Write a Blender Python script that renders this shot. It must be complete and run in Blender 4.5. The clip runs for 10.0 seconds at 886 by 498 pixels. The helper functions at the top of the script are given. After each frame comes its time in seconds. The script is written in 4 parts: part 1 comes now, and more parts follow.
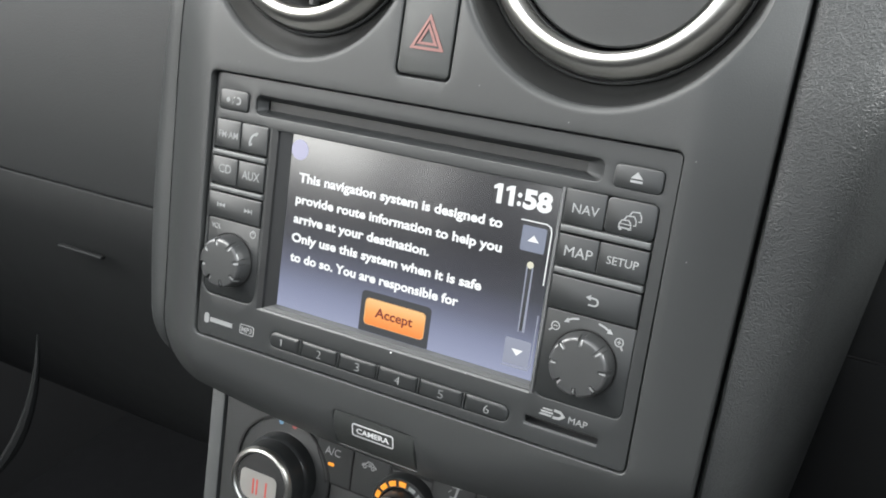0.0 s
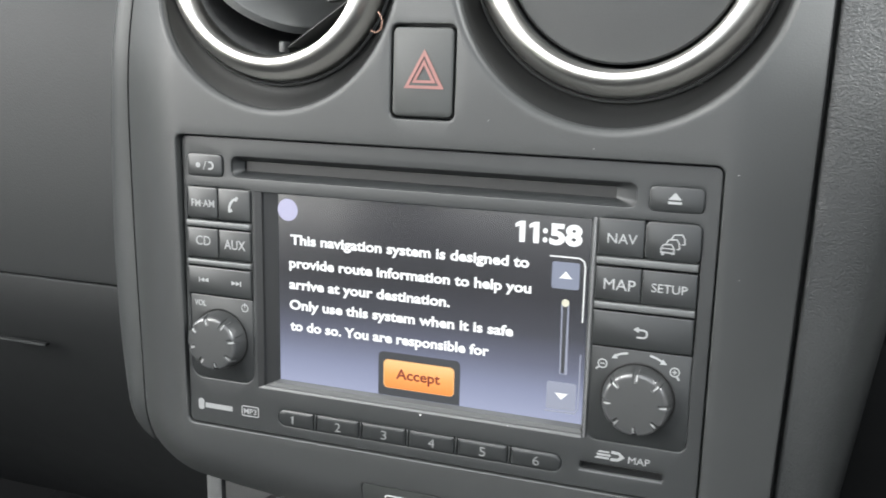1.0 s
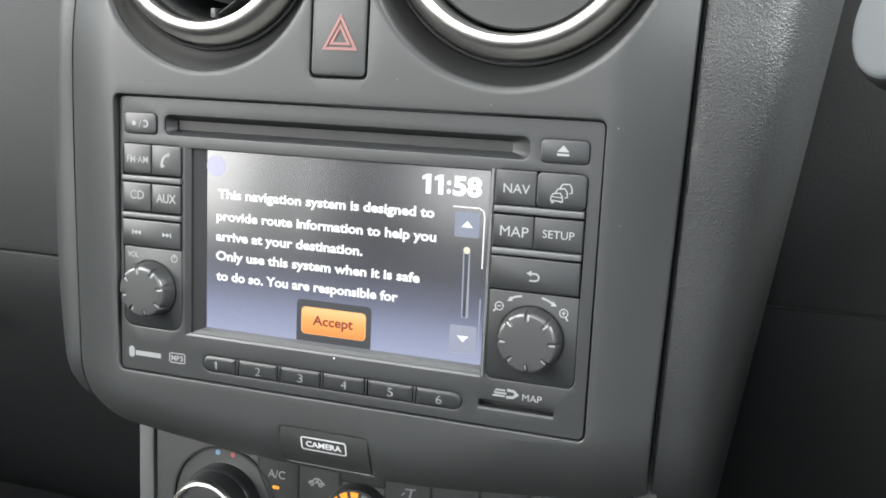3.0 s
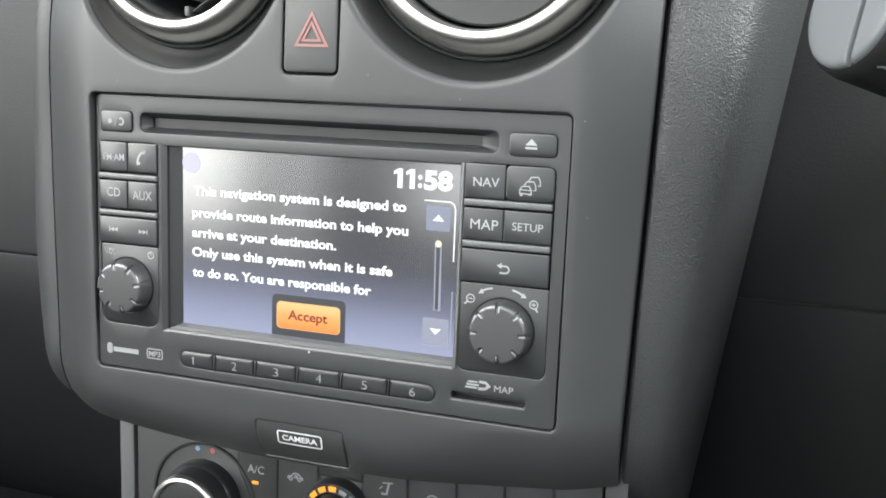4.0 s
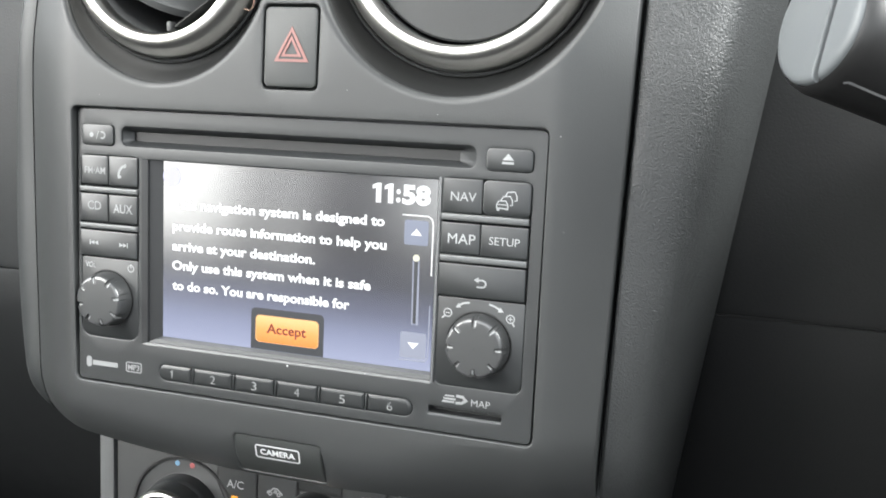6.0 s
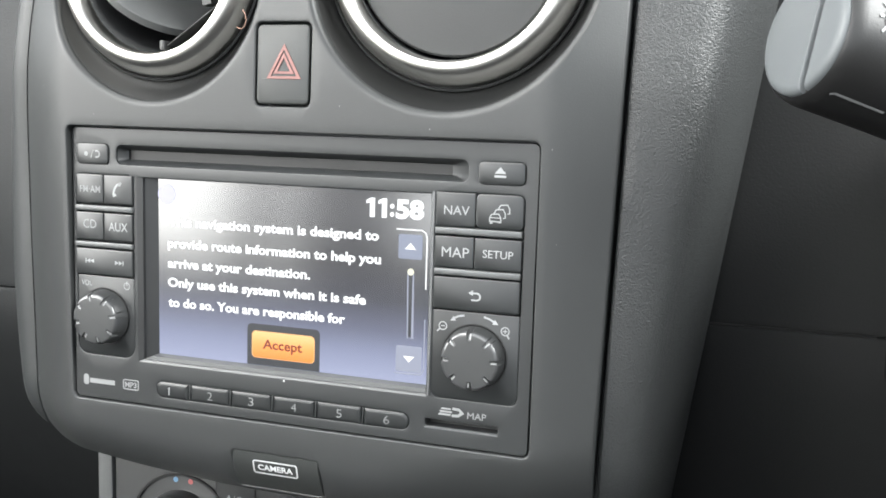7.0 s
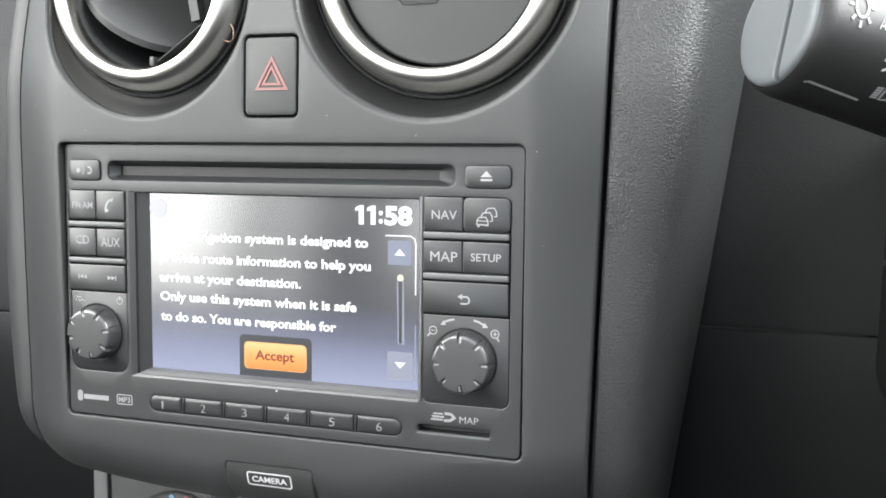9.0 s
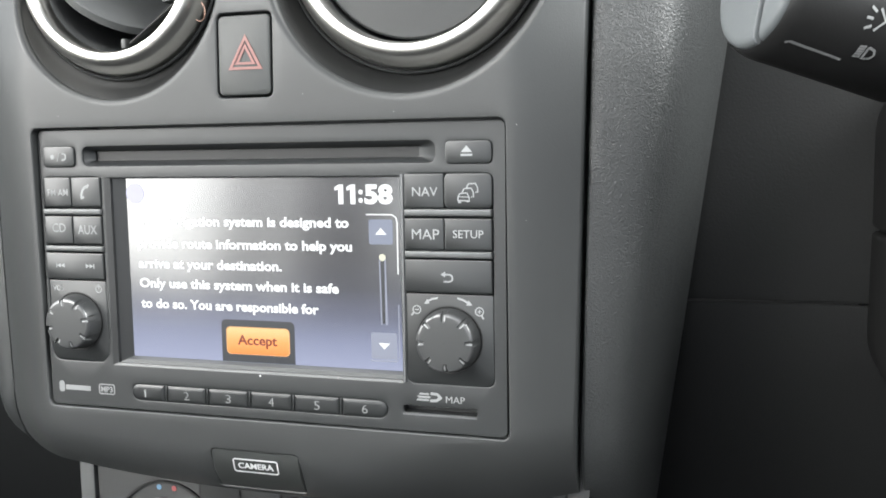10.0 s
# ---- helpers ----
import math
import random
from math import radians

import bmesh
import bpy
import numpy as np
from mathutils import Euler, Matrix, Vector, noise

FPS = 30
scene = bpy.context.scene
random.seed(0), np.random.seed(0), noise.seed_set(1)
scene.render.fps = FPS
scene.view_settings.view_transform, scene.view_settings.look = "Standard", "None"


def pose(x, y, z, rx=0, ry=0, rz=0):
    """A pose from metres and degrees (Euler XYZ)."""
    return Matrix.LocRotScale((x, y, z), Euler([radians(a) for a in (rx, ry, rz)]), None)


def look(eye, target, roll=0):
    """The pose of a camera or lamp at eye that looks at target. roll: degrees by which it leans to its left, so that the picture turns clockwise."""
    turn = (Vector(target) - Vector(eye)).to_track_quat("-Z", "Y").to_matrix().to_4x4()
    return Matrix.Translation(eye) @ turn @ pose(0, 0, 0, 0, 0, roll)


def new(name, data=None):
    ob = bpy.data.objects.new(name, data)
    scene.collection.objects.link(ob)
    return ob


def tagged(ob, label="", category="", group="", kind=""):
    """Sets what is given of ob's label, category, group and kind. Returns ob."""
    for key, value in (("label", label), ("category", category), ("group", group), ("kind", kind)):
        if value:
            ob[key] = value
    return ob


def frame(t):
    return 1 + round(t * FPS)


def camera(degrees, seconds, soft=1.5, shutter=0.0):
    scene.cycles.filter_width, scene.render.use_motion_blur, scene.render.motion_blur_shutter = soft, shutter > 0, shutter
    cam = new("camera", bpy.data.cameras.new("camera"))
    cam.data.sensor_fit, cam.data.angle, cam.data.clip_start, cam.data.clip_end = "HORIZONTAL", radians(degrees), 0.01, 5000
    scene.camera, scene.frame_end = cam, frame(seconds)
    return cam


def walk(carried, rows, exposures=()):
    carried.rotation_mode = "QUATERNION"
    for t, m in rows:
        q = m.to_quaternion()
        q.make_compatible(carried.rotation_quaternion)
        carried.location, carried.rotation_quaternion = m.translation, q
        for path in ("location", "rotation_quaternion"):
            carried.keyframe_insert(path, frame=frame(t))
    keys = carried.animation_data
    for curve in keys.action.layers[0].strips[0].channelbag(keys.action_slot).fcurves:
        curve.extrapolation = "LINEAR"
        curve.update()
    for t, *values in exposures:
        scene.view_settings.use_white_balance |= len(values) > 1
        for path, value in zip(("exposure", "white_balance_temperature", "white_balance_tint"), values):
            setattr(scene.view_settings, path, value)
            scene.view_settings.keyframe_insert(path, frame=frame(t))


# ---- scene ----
# Lengths of the dashboard are in centimetres in its own frame: x to the right along the radio, y into the dash, z up the fascia.
# DASH tilts that frame back and lifts it into the car.
CM = 0.01
DASH = pose(0, 0, 0.62, -16, 0, 0)
cam = camera(50.0, 10.0, soft=1.7, shutter=0.4)
PATH = [
    (0, (17.153, -31.542, 8.288), (4.218, -5.261, 1.808), 7.88),
    (0.5, (16.591, -32.392, 8.329), (4.919, -5.357, 2.597), 4.84),
    (1, (11.550, -30.808, 9.132), (1.808, -3.129, 2.892), 1.29),
    (1.5, (10.556, -31.885, 7.654), (1.586, -3.968, 1.317), 2.85),
    (2, (13.461, -31.675, 7.184), (4.148, -3.719, 1.553), 2.41),
    (2.5, (15.067, -32.641, 6.933), (5.772, -4.569, 1.876), 2.46),
    (2.7, (15.070, -32.989, 6.550), (5.755, -4.919, 1.518), 2.63),
    (3.8, (15.887, -32.971, 6.395), (6.751, -4.790, 1.660), 2.52),
    (4, (16.163, -33.131, 6.181), (7.001, -4.973, 1.362), 2.32),
    (4.5, (16.575, -33.141, 5.727), (7.607, -4.853, 1.328), 2.81),
    (5, (17.145, -32.820, 5.641), (8.036, -4.571, 1.274), 1.88),
    (5.5, (17.664, -32.236, 5.523), (8.755, -3.911, 1.244), 1.79),
    (6, (16.868, -33.079, 6.011), (7.774, -4.798, 1.829), 2.64),
    (6.2, (16.768, -33.087, 6.174), (7.725, -4.769, 2.138), 2.48),
    (7.3, (17.289, -33.249, 6.203), (8.199, -4.922, 2.342), 1.72),
    (7.5, (17.505, -33.126, 7.022), (8.285, -4.886, 2.839), 1.79),
    (8, (17.911, -31.395, 5.238), (8.621, -3.124, 1.433), 0.55),
    (8.5, (17.540, -32.212, 4.313), (8.128, -3.876, 1.401), 1.45),
    (9, (17.648, -33.456, 5.053), (8.502, -5.015, 2.320), 0.60),
    (9.5, (18.049, -33.283, 4.671), (8.867, -4.831, 2.178), 0.24),
    (10, (17.928, -32.759, 4.637), (8.946, -4.307, 1.501), -0.89),
]
walk(cam, [(t, DASH @ look(Vector(eye) * CM, Vector(target) * CM, roll)) for t, eye, target, roll in PATH],
     exposures=((0.0, 1.7, 6350, 7), (0.5, 1.87, 6350, 7), (1.0, 1.93, 6350, 7), (1.5, 1.75, 6350, 7), (2.0, 1.8, 6350, 7), (2.5, 1.88, 6350, 7), (4.0, 1.98, 6350, 7), (5.0, 2.04, 6350, 7),
                (6.0, 2.14, 6350, 7), (7.5, 2.07, 6350, 7), (8.0, 2.0, 6350, 7), (9.0, 2.03, 6350, 7), (9.5, 1.97, 6350, 7), (10.0, 1.96, 6350, 7)))

# ---- light: an overcast sky through the car's windows ----
world = bpy.data.worlds.new("sky")
scene.world = world
world.use_nodes = True
wn = world.node_tree
sky = wn.nodes.new("ShaderNodeTexSky")
sky.sky_type, sky.sun_disc = "NISHITA", False
sky.sun_elevation, sky.sun_rotation = radians(38), radians(225)
sky.air_density, sky.dust_density, sky.ozone_density = 1.0, 4.0, 1.0
grey = wn.nodes.new("ShaderNodeHueSaturation")
grey.inputs["Saturation"].default_value = 0.22
wn.links.new(sky.outputs[0], grey.inputs["Color"])
wn.links.new(grey.outputs[0], wn.nodes["Background"].inputs["Color"])
wn.nodes["Background"].inputs["Strength"].default_value = 0.15

sun = bpy.data.lights.new("sun", "SUN")
sun.energy, sun.angle, sun.color = 0.5, radians(40), (1.0, 0.97, 0.93)
sun_lamp = new("sun", sun)
sun_lamp.matrix_world = look((0, 0, 5), Vector((0, 0, 5)) + Vector((0.45, 0.25, -0.85)))


# added area lamp in the unseen driver's window, brightening the side trim
fill_light = bpy.data.lights.new("driver_window_fill", "AREA")
fill_light.shape, fill_light.size, fill_light.size_y = "RECTANGLE", 0.9, 0.36
fill_light.energy, fill_light.color = 7.0, (1.0, 0.99, 0.97)
new("driver_window_fill", fill_light).matrix_world = look((0.715, 0.11, 1.155), (0.0, 0.0, 0.75))

# ---- materials ----
GLOW = 0.225  # the strength of the lit displays against the daylight


def material(name, colour, rough=0.5, metal=0.0, grain=0.0, size=0.0006, mottle=0.12, spec=0.5, emit=None, power=0.0, coat=0.0,
             pebble=0.0, pebble_size=0.0016, scratch=0.0):
    """A plain surface with fine grain (size in metres), broad mottling in colour and gloss, and leather-like pebbles if asked."""
    m = bpy.data.materials.new(name)
    m.use_nodes = True
    n, l = m.node_tree.nodes, m.node_tree.links
    b = n["Principled BSDF"]
    b.inputs["Base Color"].default_value = (*colour, 1)
    b.inputs["Roughness"].default_value = rough
    b.inputs["Metallic"].default_value = metal
    b.inputs["Specular IOR Level"].default_value = spec
    b.inputs["Coat Weight"].default_value = coat
    if emit:
        power *= GLOW
        b.inputs["Emission Color"].default_value = (*emit, 1)
        b.inputs["Emission Strength"].default_value = power
        return m
    co = n.new("ShaderNodeTexCoord")
    if mottle:
        broad = n.new("ShaderNodeTexNoise")
        broad.inputs["Scale"].default_value, broad.inputs["Detail"].default_value = 55, 6
        l.new(co.outputs["Object"], broad.inputs["Vector"])
        ramp = n.new("ShaderNodeMapRange")
        ramp.inputs["To Min"].default_value, ramp.inputs["To Max"].default_value = 1 - mottle, 1 + mottle
        l.new(broad.outputs["Fac"], ramp.inputs["Value"])
        mix = n.new("ShaderNodeVectorMath")
        mix.operation = "SCALE"
        mix.inputs[0].default_value = colour
        l.new(ramp.outputs[0], mix.inputs["Scale"])
        l.new(mix.outputs[0], b.inputs["Base Color"])
        gloss = n.new("ShaderNodeMapRange")
        gloss.inputs["To Min"].default_value, gloss.inputs["To Max"].default_value = rough * (1 - mottle), min(1, rough * (1 + mottle))
        l.new(broad.outputs["Fac"], gloss.inputs["Value"])
        l.new(gloss.outputs[0], b.inputs["Roughness"])
    last = None
    if grain:
        fine = n.new("ShaderNodeTexNoise")
        fine.inputs["Scale"].default_value, fine.inputs["Detail"].default_value = 1 / size, 3
        l.new(co.outputs["Object"], fine.inputs["Vector"])
        bump = n.new("ShaderNodeBump")
        bump.inputs["Strength"].default_value, bump.inputs["Distance"].default_value = grain, size * 0.4
        l.new(fine.outputs["Fac"], bump.inputs["Height"])
        last = bump
    if pebble:
        warp = n.new("ShaderNodeTexNoise")
        warp.inputs["Scale"].default_value, warp.inputs["Detail"].default_value = 0.8 / pebble_size, 2.5
        warp.inputs["Distortion"].default_value = 1.6
        l.new(co.outputs["Object"], warp.inputs["Vector"])
        crack = n.new("ShaderNodeMapRange")
        crack.inputs["From Min"].default_value, crack.inputs["From Max"].default_value = 0.38, 0.62
        l.new(warp.outputs["Fac"], crack.inputs["Value"])
        bump = n.new("ShaderNodeBump")
        bump.inputs["Strength"].default_value, bump.inputs["Distance"].default_value = pebble, pebble_size * 0.35
        l.new(crack.outputs[0], bump.inputs["Height"])
        if last:
            l.new(last.outputs[0], bump.inputs["Normal"])
        last = bump
    if last:
        l.new(last.outputs[0], b.inputs["Normal"])
    return m


FASCIA = material("charcoal_plastic", (0.030, 0.0315, 0.0315), 0.43, grain=0.25, size=0.0005, mottle=0.05)
FACEPLATE = material("radio_plastic", (0.022, 0.0235, 0.024), 0.38, grain=0.2, size=0.0004, mottle=0.05)
BUTTON = material("button_plastic", (0.017, 0.0183, 0.0187), 0.32, grain=0.1, size=0.0003, mottle=0.06)
STRIP = material("satin_grey_strip", (0.085, 0.088, 0.088), 0.4, metal=0.25, mottle=0.06)
BLACK = material("black_recess", (0.006, 0.006, 0.006), 0.55, mottle=0.1)
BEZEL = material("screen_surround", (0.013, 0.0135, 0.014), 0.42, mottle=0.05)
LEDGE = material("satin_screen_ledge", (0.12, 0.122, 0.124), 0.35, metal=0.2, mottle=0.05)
CHROME = material("satin_silver", (0.72, 0.71, 0.67), 0.29, metal=1.0, mottle=0.08)
RUBBER = material("dark_vent_plastic", (0.03, 0.031, 0.031), 0.5, mottle=0.1)
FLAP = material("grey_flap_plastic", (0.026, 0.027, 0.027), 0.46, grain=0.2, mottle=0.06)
TRIM = material("pebbled_vinyl", (0.027, 0.0286, 0.0286), 0.42, spec=0.55, grain=0.2, size=0.0004, mottle=0.06, pebble=0.38, pebble_size=0.0011)
# driver side vinyls: shade around the steering column is put into both colours
DRIVERPAD = material("shaded_driver_lower_vinyl", (0.0112, 0.0116, 0.0117), 0.85, spec=0.12, grain=0.3, size=0.001, mottle=0.1)
DRIVERTOP = material("shaded_driver_top_vinyl", (0.0098, 0.0103, 0.0103), 0.7, spec=0.2, grain=0.3, size=0.001, mottle=0.08)
DARKTOP = material("dash_top_vinyl", (0.020, 0.0212, 0.0216), 0.62, spec=0.32, grain=0.3, size=0.001, mottle=0.08)
# same vinyl as the dash top, darkened in colour for shade below the seam
DARKPAD = material("shaded_lower_dash_vinyl", (0.0105, 0.0114, 0.0118), 0.66, spec=0.28, grain=0.3, size=0.001, mottle=0.08)
GREYSIDE = material("grey_side_trim", (0.058, 0.0605, 0.0605), 0.5, grain=0.2, mottle=0.06)
CARPET = material("dark_carpet", (0.015, 0.015, 0.016), 0.95, grain=0.6, size=0.002, mottle=0.3)
GROUND = material("paving", (0.22, 0.22, 0.21), 0.9, grain=0.3, size=0.004, mottle=0.2)
LINING = material("cloth_lining", (0.62, 0.61, 0.59), 0.9, grain=0.3, size=0.001, mottle=0.05)
DOORSKIN = material("door_trim_plastic", (0.03, 0.03, 0.031), 0.6, grain=0.3, mottle=0.1)
PRINT = material("white_print", (0.26, 0.267, 0.267), 0.5, mottle=0.05)
MIDPRINT = material("grey_print", (0.23, 0.235, 0.235), 0.5, mottle=0.1)
DIMPRINT = material("worn_grey_print", (0.21, 0.214, 0.214), 0.5, mottle=0.12)
REDPRINT = material("faded_red_print", (0.19, 0.082, 0.072), 0.5, mottle=0.12)
BLUEDOT = material("blue_print", (0.14, 0.26, 0.39), 0.5, mottle=0.05)
REDDOT = material("red_print", (0.34, 0.085, 0.08), 0.5, mottle=0.05)
STALK = material("black_stalk_plastic", (0.013, 0.013, 0.013), 0.42, grain=0.15, mottle=0.1)
SHROUD = material("black_shroud_plastic", (0.006, 0.006, 0.006), 0.65, spec=0.2, mottle=0.1)
STALKCAP = material("grey_stalk_cap", (0.10, 0.108, 0.112), 0.42, grain=0.1, mottle=0.05)
LED = material("amber_led", (0.2, 0.08, 0.01), 0.4, emit=(1.0, 0.36, 0.03), power=1.3)
LEDOFF = material("unlit_segment", (0.16, 0.17, 0.17), 0.4, mottle=0.1)
REDLED = material("red_digit", (0.2, 0.02, 0.02), 0.4, emit=(0.8, 0.2, 0.14), power=0.7)
LCD = material("dial_display", (0.03, 0.03, 0.03), 0.2, mottle=0.08)
AMBERGLASS = material("amber_dial_window", (0.20, 0.09, 0.03), 0.25, mottle=0.1)
FIBRE = material("hair_fibre", (0.34, 0.20, 0.15), 0.6, mottle=0.1)
DUST = material("dust_speck", (0.75, 0.75, 0.73), 0.9, mottle=0.05)
TEXT = material("lit_text", (0.05, 0.05, 0.05), 0.3, emit=(1.0, 1.0, 1.0), power=1.3)
ACCEPTEDGE = material("lit_orange_key_edge", (0.05, 0.03, 0.01), 0.3, emit=(1.1, 0.62, 0.26), power=1.0)
ACCEPTTEXT = material("dark_red_letters", (0.02, 0.01, 0.01), 0.3, emit=(0.30, 0.035, 0.01), power=1.0)
TAB = material("dark_screen_tab", (0.01, 0.01, 0.01), 0.25, emit=(0.075, 0.078, 0.088), power=1.0)
KEY = material("lit_grey_key", (0.02, 0.02, 0.02), 0.25, emit=(0.31, 0.34, 0.46), power=1.0)
KEYPALE = material("lit_pale_key", (0.02, 0.02, 0.02), 0.25, emit=(0.42, 0.44, 0.56), power=1.0)
SPECK = material("grey_dust", (0.28, 0.28, 0.27), 0.9, mottle=0.05)
GREYSIDE_BAND = material("band_plastic", (0.03, 0.032, 0.032), 0.40, grain=0.15, size=0.0005, mottle=0.05)
BUTTON_KNOB = material("knob_plastic", (0.034, 0.0352, 0.0355), 0.42, grain=0.15, size=0.0004, mottle=0.06)
KNOBEDGE = material("glossy_knob_edge", (0.05, 0.051, 0.052), 0.3, mottle=0.05, coat=1.0)
NUMPRINT = material("dull_grey_print", (0.20, 0.204, 0.204), 0.5, mottle=0.12)
# foot of the screen surround, coloured paler for light falling from above
FOOTLEDGE = material("lightened_foot_ledge", (0.065, 0.067, 0.068), 0.4, mottle=0.05)
TICK = material("knob_tick", (0.25, 0.255, 0.255), 0.45, mottle=0.1)
DISC = material("pale_emissive_disc", (0.03, 0.03, 0.03), 0.25, emit=(0.62, 0.60, 0.86), power=1.0)
SCROLLDOT = material("lit_scroll_dot", (0.05, 0.05, 0.05), 0.3, emit=(1.0, 0.95, 0.72), power=1.0)
SWITCHPRINT = material("white_switch_print", (0.5, 0.51, 0.51), 0.5, mottle=0.05)
SWITCHFACE = material("switch_plastic", (0.027, 0.029, 0.028), 0.45, grain=0.15, mottle=0.05)
# open flap: the light on its face is put in as a paler colour
OPENFLAP = material("light_paled_flap_plastic", (0.066, 0.0675, 0.0675), 0.42, grain=0.1, mottle=0.06)
BARREL = material("barrel_plastic", (0.06, 0.061, 0.061), 0.55, mottle=0.08)
# dark bowl plastic, its colour lowered further for shade inside the recess
BOWL = material("shaded_dark_bowl_plastic", (0.0062, 0.0065, 0.0065), 0.5, grain=0.1, mottle=0.06)
VANE = material("dark_vane_plastic", (0.032, 0.033, 0.033), 0.45, mottle=0.08)
DIALGREY = material("pale_dial_screen", (0.20, 0.195, 0.185), 0.35, mottle=0.15)
CLIMATE = material("climate_plastic", (0.027, 0.028, 0.028), 0.42, grain=0.2, mottle=0.05)


def display_material(name="lit_display", low=0.0202, high=0.0934, stops=((0.0, (0.50, 0.53, 0.74)), (0.12, (0.37, 0.395, 0.57)), (0.27, (0.18, 0.19, 0.27)), (0.42, (0.07, 0.072, 0.09)),
                                                                        (0.60, (0.020, 0.020, 0.024)), (1.0, (0.012, 0.012, 0.015)))):
    """The lit picture of the display: near black, fading to lavender towards its foot, under a satin anti-glare front."""
    m = bpy.data.materials.new(name)
    m.use_nodes = True
    n, l = m.node_tree.nodes, m.node_tree.links
    b = n["Principled BSDF"]
    b.inputs["Base Color"].default_value = (0.012, 0.012, 0.014, 1)
    b.inputs["Roughness"].default_value = 0.17
    b.inputs["Specular IOR Level"].default_value = 1.0
    b.inputs["Coat Weight"].default_value, b.inputs["Coat Roughness"].default_value = 1.0, 0.17
    b.inputs["Coat IOR"].default_value = 1.62
    co, sep = n.new("ShaderNodeTexCoord"), n.new("ShaderNodeSeparateXYZ")
    l.new(co.outputs["Object"], sep.inputs[0])
    span = n.new("ShaderNodeMapRange")
    span.inputs["From Min"].default_value, span.inputs["From Max"].default_value = low, high
    l.new(sep.outputs["Z"], span.inputs["Value"])
    ramp = n.new("ShaderNodeValToRGB")
    while len(ramp.color_ramp.elements) < len(stops):
        ramp.color_ramp.elements.new(0.5)
    for e, (at, c) in zip(ramp.color_ramp.elements, stops):
        e.position, e.color = at, (*c, 1)
    l.new(span.outputs[0], ramp.inputs[0])
    l.new(ramp.outputs[0], b.inputs["Emission Color"])
    b.inputs["Emission Strength"].default_value = GLOW
    return m


DISPLAY = display_material()
ACCEPT = display_material("lit_orange_key", 0.0235, 0.0340, ((0.0, (1.5, 0.42, 0.08)), (0.5, (1.5, 0.6, 0.16)), (1.0, (1.5, 0.9, 0.38))))


# ---- building tools ----
ORIGIN = {}


def thing(name, x, y, z, label, category, kind="", group=""):
    """A thing of the dashboard: an Empty at (x, y, z) centimetres of the dash frame."""
    ob = tagged(new(name), label, category, group, kind)
    ob.empty_display_size = 0.02
    ob.matrix_world = DASH @ Matrix.Translation(Vector((x, y, z)) * CM)
    ORIGIN[ob.name] = Vector((x, y, z))
    return ob


def part(name, bm, mat, parent, label="", smooth=True, kind="", sharp=38):
    """Links a bmesh, in centimetres of the dash frame, as one mesh under a thing or a part."""
    o = ORIGIN[parent.name]
    for v in bm.verts:
        v.co = (v.co - o) * CM
    bm.normal_update()
    me = bpy.data.meshes.new(name)
    bm.to_mesh(me)
    bm.free()
    me.materials.append(mat)
    if smooth:
        me.shade_smooth()
        me.set_sharp_from_angle(angle=radians(sharp))
    ob = tagged(new(name, me), label, kind=kind)
    ob.parent = parent
    ORIGIN[ob.name] = o
    return ob


def faces_out(bm):
    bmesh.ops.recalc_face_normals(bm, faces=bm.faces)
    return bm


def rounded(x0, z0, x1, z1, r, n=5, r2=None):
    """The outline of a rectangle with rounded corners, in x and z; r2 rounds the lower two."""
    r2 = r if r2 is None else r2
    pts = []
    for cx, cz, a, q in ((x1 - r, z1 - r, 0, r), (x0 + r, z1 - r, 90, r), (x0 + r2, z0 + r2, 180, r2), (x1 - r2, z0 + r2, 270, r2)):
        for i in range(n + 1):
            t = radians(a + 90 * i / n)
            pts.append((cx + q * math.cos(t), cz + q * math.sin(t)))
    return pts


def ring(cx, cz, r, n=48):
    return [(cx + r * math.cos(math.tau * i / n), cz + r * math.sin(math.tau * i / n)) for i in range(n)]


def loft(loops, cap_front=True, cap_back=False, closed=True):
    """A skin through loops of (x, y, z) with equal counts; caps close the first and last."""
    bm = bmesh.new()
    rows = [[bm.verts.new(p) for p in loop] for loop in loops]
    n = len(rows[0])
    for a, b in zip(rows, rows[1:]):
        for i in range(n if closed else n - 1):
            j = (i + 1) % n
            bm.faces.new((a[i], a[j], b[j], b[i]))
    if cap_front:
        bm.faces.new(rows[0])
    if cap_back:
        bm.faces.new(rows[-1])
    return faces_out(bm)


def at(outline, y):
    return [(x, y, z) for x, z in outline]


def inset(outline, d):
    """Shrinks an outline about its middle by d on every side."""
    xs, zs = [p[0] for p in outline], [p[1] for p in outline]
    cx, cz, hx, hz = (min(xs) + max(xs)) / 2, (min(zs) + max(zs)) / 2, (max(xs) - min(xs)) / 2, (max(zs) - min(zs)) / 2
    return [(cx + (x - cx) * (hx - d) / hx, cz + (z - cz) * (hz - d) / hz) for x, z in outline]


def key(outline, front, back, bevel=0.05, dome=0.0):
    """A push button: a prism with a rounded front edge."""
    loops = [at(inset(outline, bevel), front), at(inset(outline, bevel * 0.3), front + bevel * 0.3), at(outline, front + bevel), at(outline, back)]
    if dome:
        loops.insert(0, at(inset(outline, bevel + dome), front - dome * 0.12))
    return loft(loops)


def inside(p, poly):
    x, z = p
    hit = False
    for (x0, z0), (x1, z1) in zip(poly, poly[1:] + poly[:1]):
        if (z0 > z) != (z1 > z) and x < x0 + (z - z0) / (z1 - z0) * (x1 - x0):
            hit = not hit
    return hit


